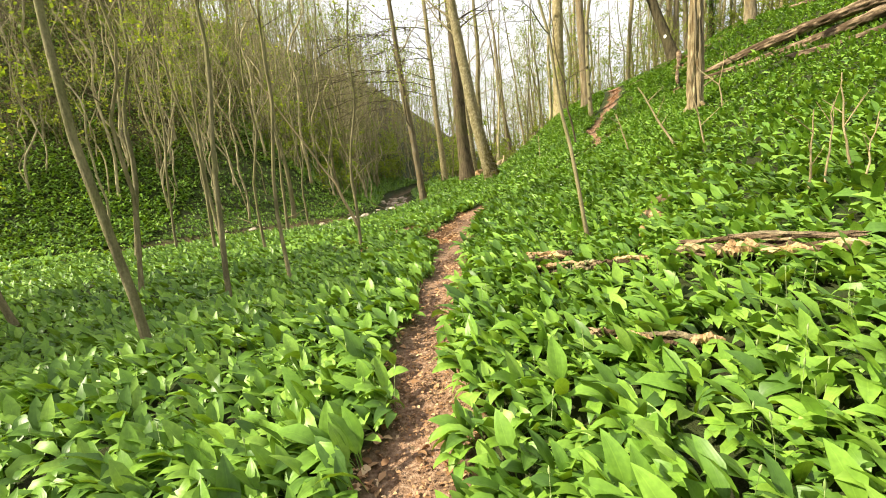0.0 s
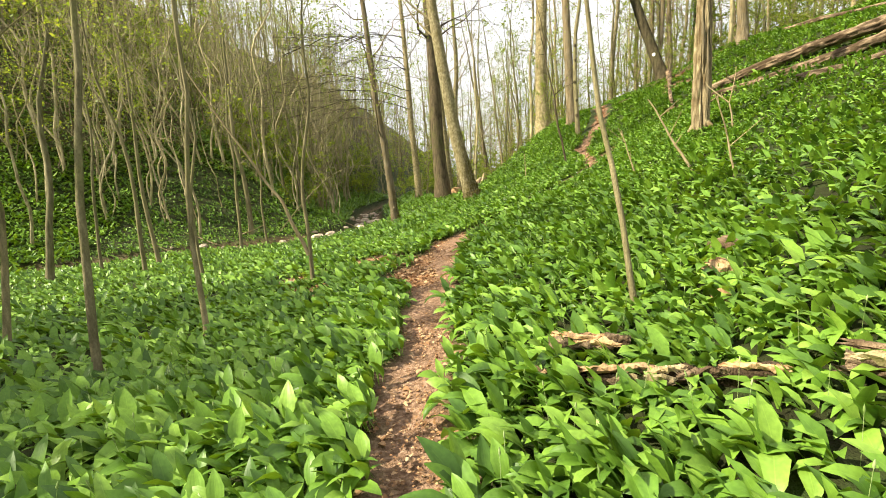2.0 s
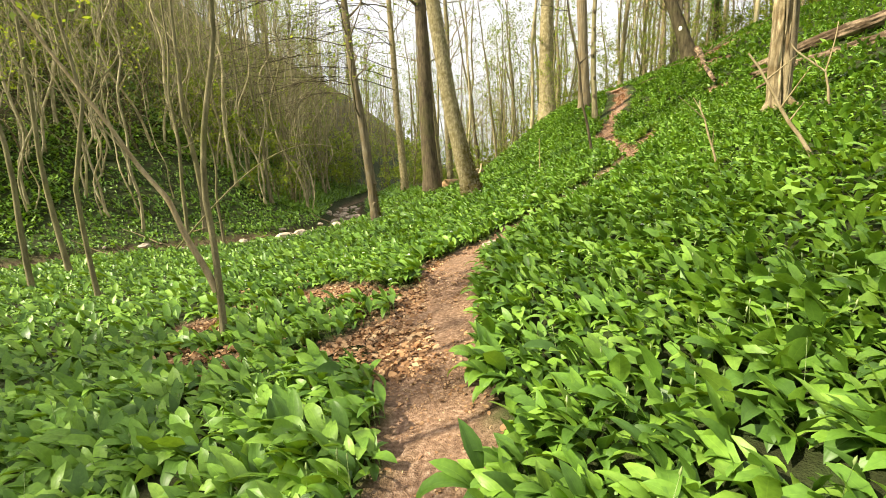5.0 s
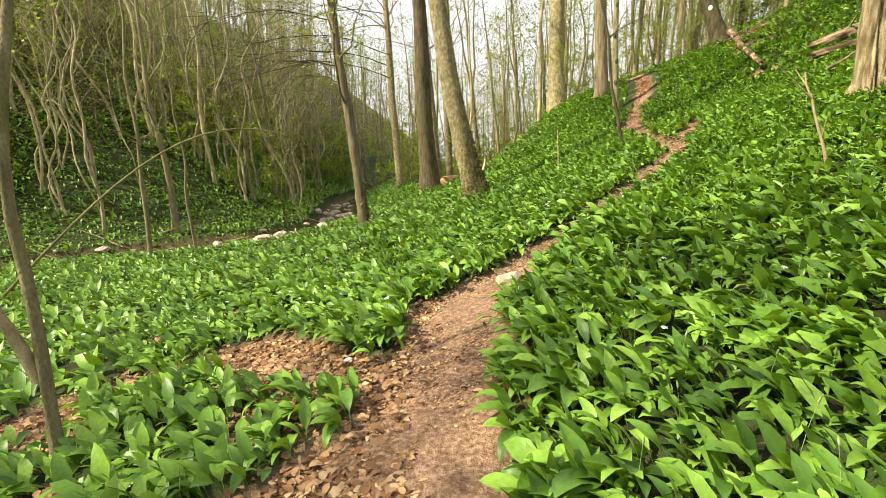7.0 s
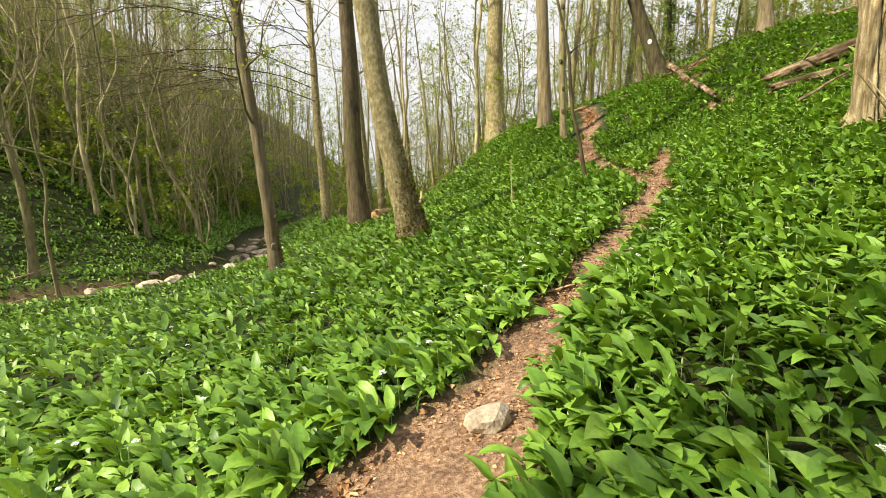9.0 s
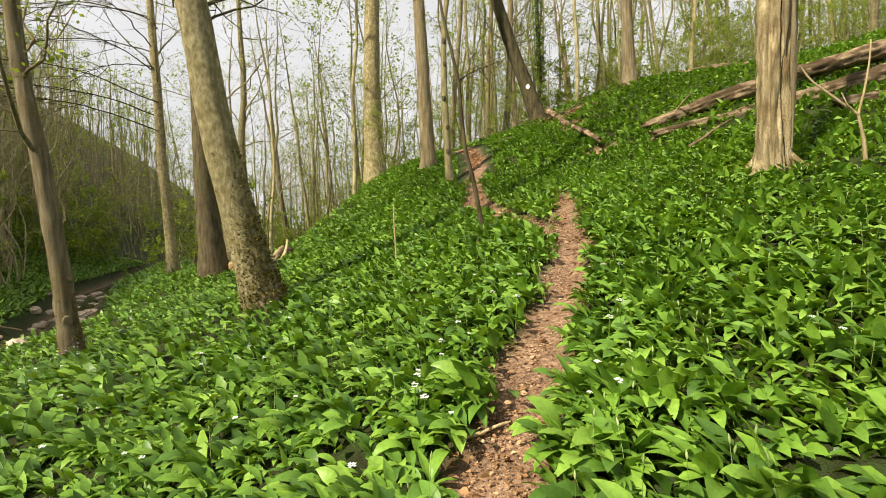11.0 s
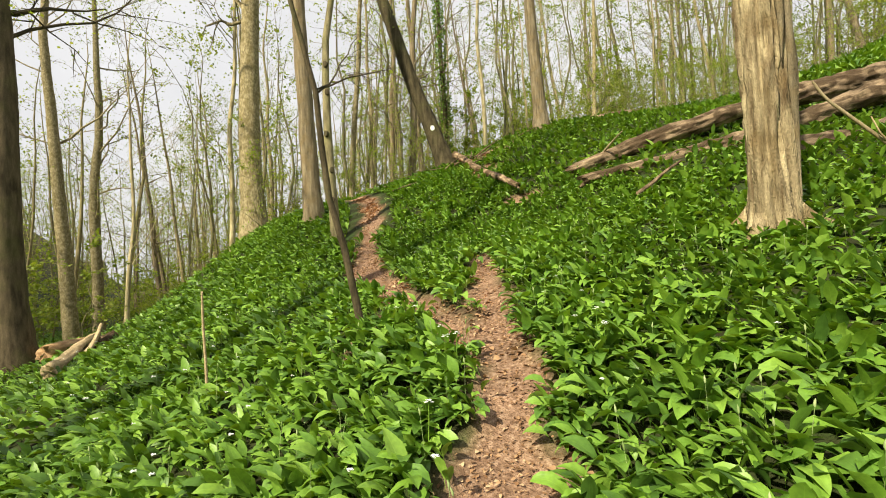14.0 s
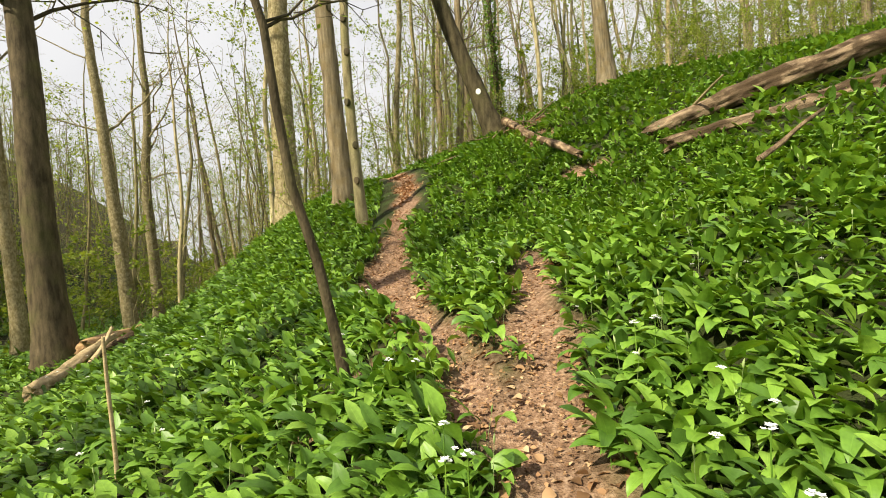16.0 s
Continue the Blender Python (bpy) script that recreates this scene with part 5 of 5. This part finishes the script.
def build_flowers():
    b = Buf()
    x, y = scatter(-4, 11, 8, 22, 2.6, lambda x, y: thin(x, y) * (.3 + .7 * (y > 12)))
    base = np.empty((len(FLOWERS[0].vertices), 3))
    for k, v in enumerate(FLOWERS[0].vertices):
        base[k] = v.co
    q = np.arange(len(base)).reshape(-1, 4)
    for px, py in zip(x, y):
        b.add(base * rng.uniform(.5, .85) + (px, py, float(ground(px, py)) + rng.uniform(.2, .29)), q)
    tagged(new("garlic_flowers", b.mesh("garlic_flowers", WHITE, False)), "scattered white wild garlic flowers", "flower", kind="stuff")


build_flowers()


def build_buds():
    """Closed pale flower buds on thin stalks, standing among the leaves."""
    b = Buf()
    x, y = scatter(-3, 10, 1, 20, 8, lambda x, y: thin(x, y) * (path_gap(x, y) < 2.6))
    for px, py in zip(x, y):
        z, top = float(ground(px, py)), rng.uniform(.17, .25)
        lx, ly = rng.normal(0, .02, 2)
        tube(b, np.array([(px, py, z), (px + lx * .5, py + ly * .5, z + top * .6), (px + lx, py + ly, z + top)]), np.array([.0014, .0012, .001]), 3, cap=False)
        tube(b, np.array([(px + lx, py + ly, z + top), (px + lx, py + ly, z + top + .009), (px + lx * 1.1, py + ly * 1.1, z + top + .022), (px + lx * 1.2, py + ly * 1.2, z + top + .034)]), np.array([.002, .0055, .0045, .0008]), 5, cap=False)
    tagged(new("garlic_buds", b.mesh("garlic_buds", BUD)), "pale closed wild garlic buds on thin stalks", "flower bud", kind="stuff")


build_buds()

# ---- sticks and roots below the leaning tree, twigs by the stream ----
gs = np.random.default_rng(23)
for i in range(16):
    x, y = 11.3 + gs.normal(0, .9), 23.2 + gs.normal(0, .8)
    az = gs.uniform(0, 6.3)
    ln = gs.uniform(.5, 1.3)
    log("dead_stick", "brown dead stick lying below the leaning tree", on(x, y, .05), on(x + math.cos(az) * ln, y + math.sin(az) * ln, gs.uniform(.05, .3)), .025, .012, LOGWOOD, 600 + i, sides=8, k=8, cat="stick")
for i, (x, y) in enumerate(((-8.0, 24.4), (-6.9, 24.7), (-9.4, 23.9), (-5.8, 25.6), (-10.2, 22.6), (-3.9, 29.5), (-8.6, 24.9))):
    az = gs.uniform(0, 6.3)
    log("dead_stick", "pale dead stick lying across the stream bank", on(x, y, .15), on(x + math.cos(az) * 1.6, y + math.sin(az) * 1.2, .35), .03, .012, PALEWOOD, 640 + i, sides=7, k=9, cat="stick")
arch = Buf()
ta = np.linspace(0, 1, 16)
tube(arch, np.stack([-2.6 + 1.9 * ta, 10.7 + 1.2 * ta, .95 + 1.25 * np.sin(ta * 2.0) - .15 * ta + float(ground(-2.6, 10.7))], -1), .009 * (1 - .75 * ta) + .002, 6, .1)
tagged(new("bent_branch", arch.mesh("bent_branch", BARK_SAPLING)), "thin dead branch arching from the leaning sapling", "branch")

# ---- stream ----
def build_stream():
    buf = Buf()
    pts = np.array([(-40, 8), (-16, 19), (-9, 23.3), (-4.8, 25.4), (-3.0, 28.5), (-3.4, 33), (-4, 40), (0, 70)], float)
    t = np.gradient(pts, axis=0)
    t /= np.linalg.norm(t, axis=1)[:, None]
    n = np.stack([-t[:, 1], t[:, 0]], -1)
    L, R = pts + n * .5, pts - n * .5
    z = np.full((len(pts), 1), -1.58)
    i = np.arange(len(pts) - 1)
    k = len(pts)
    buf.add(np.vstack([np.hstack([L, z]), np.hstack([R, z])]), np.stack([i, i + k, i + k + 1, i + 1], -1))
    tagged(new("stream_water", buf.mesh("stream_water", WATER)), "shallow brown woodland stream", "stream", kind="structure")


build_stream()
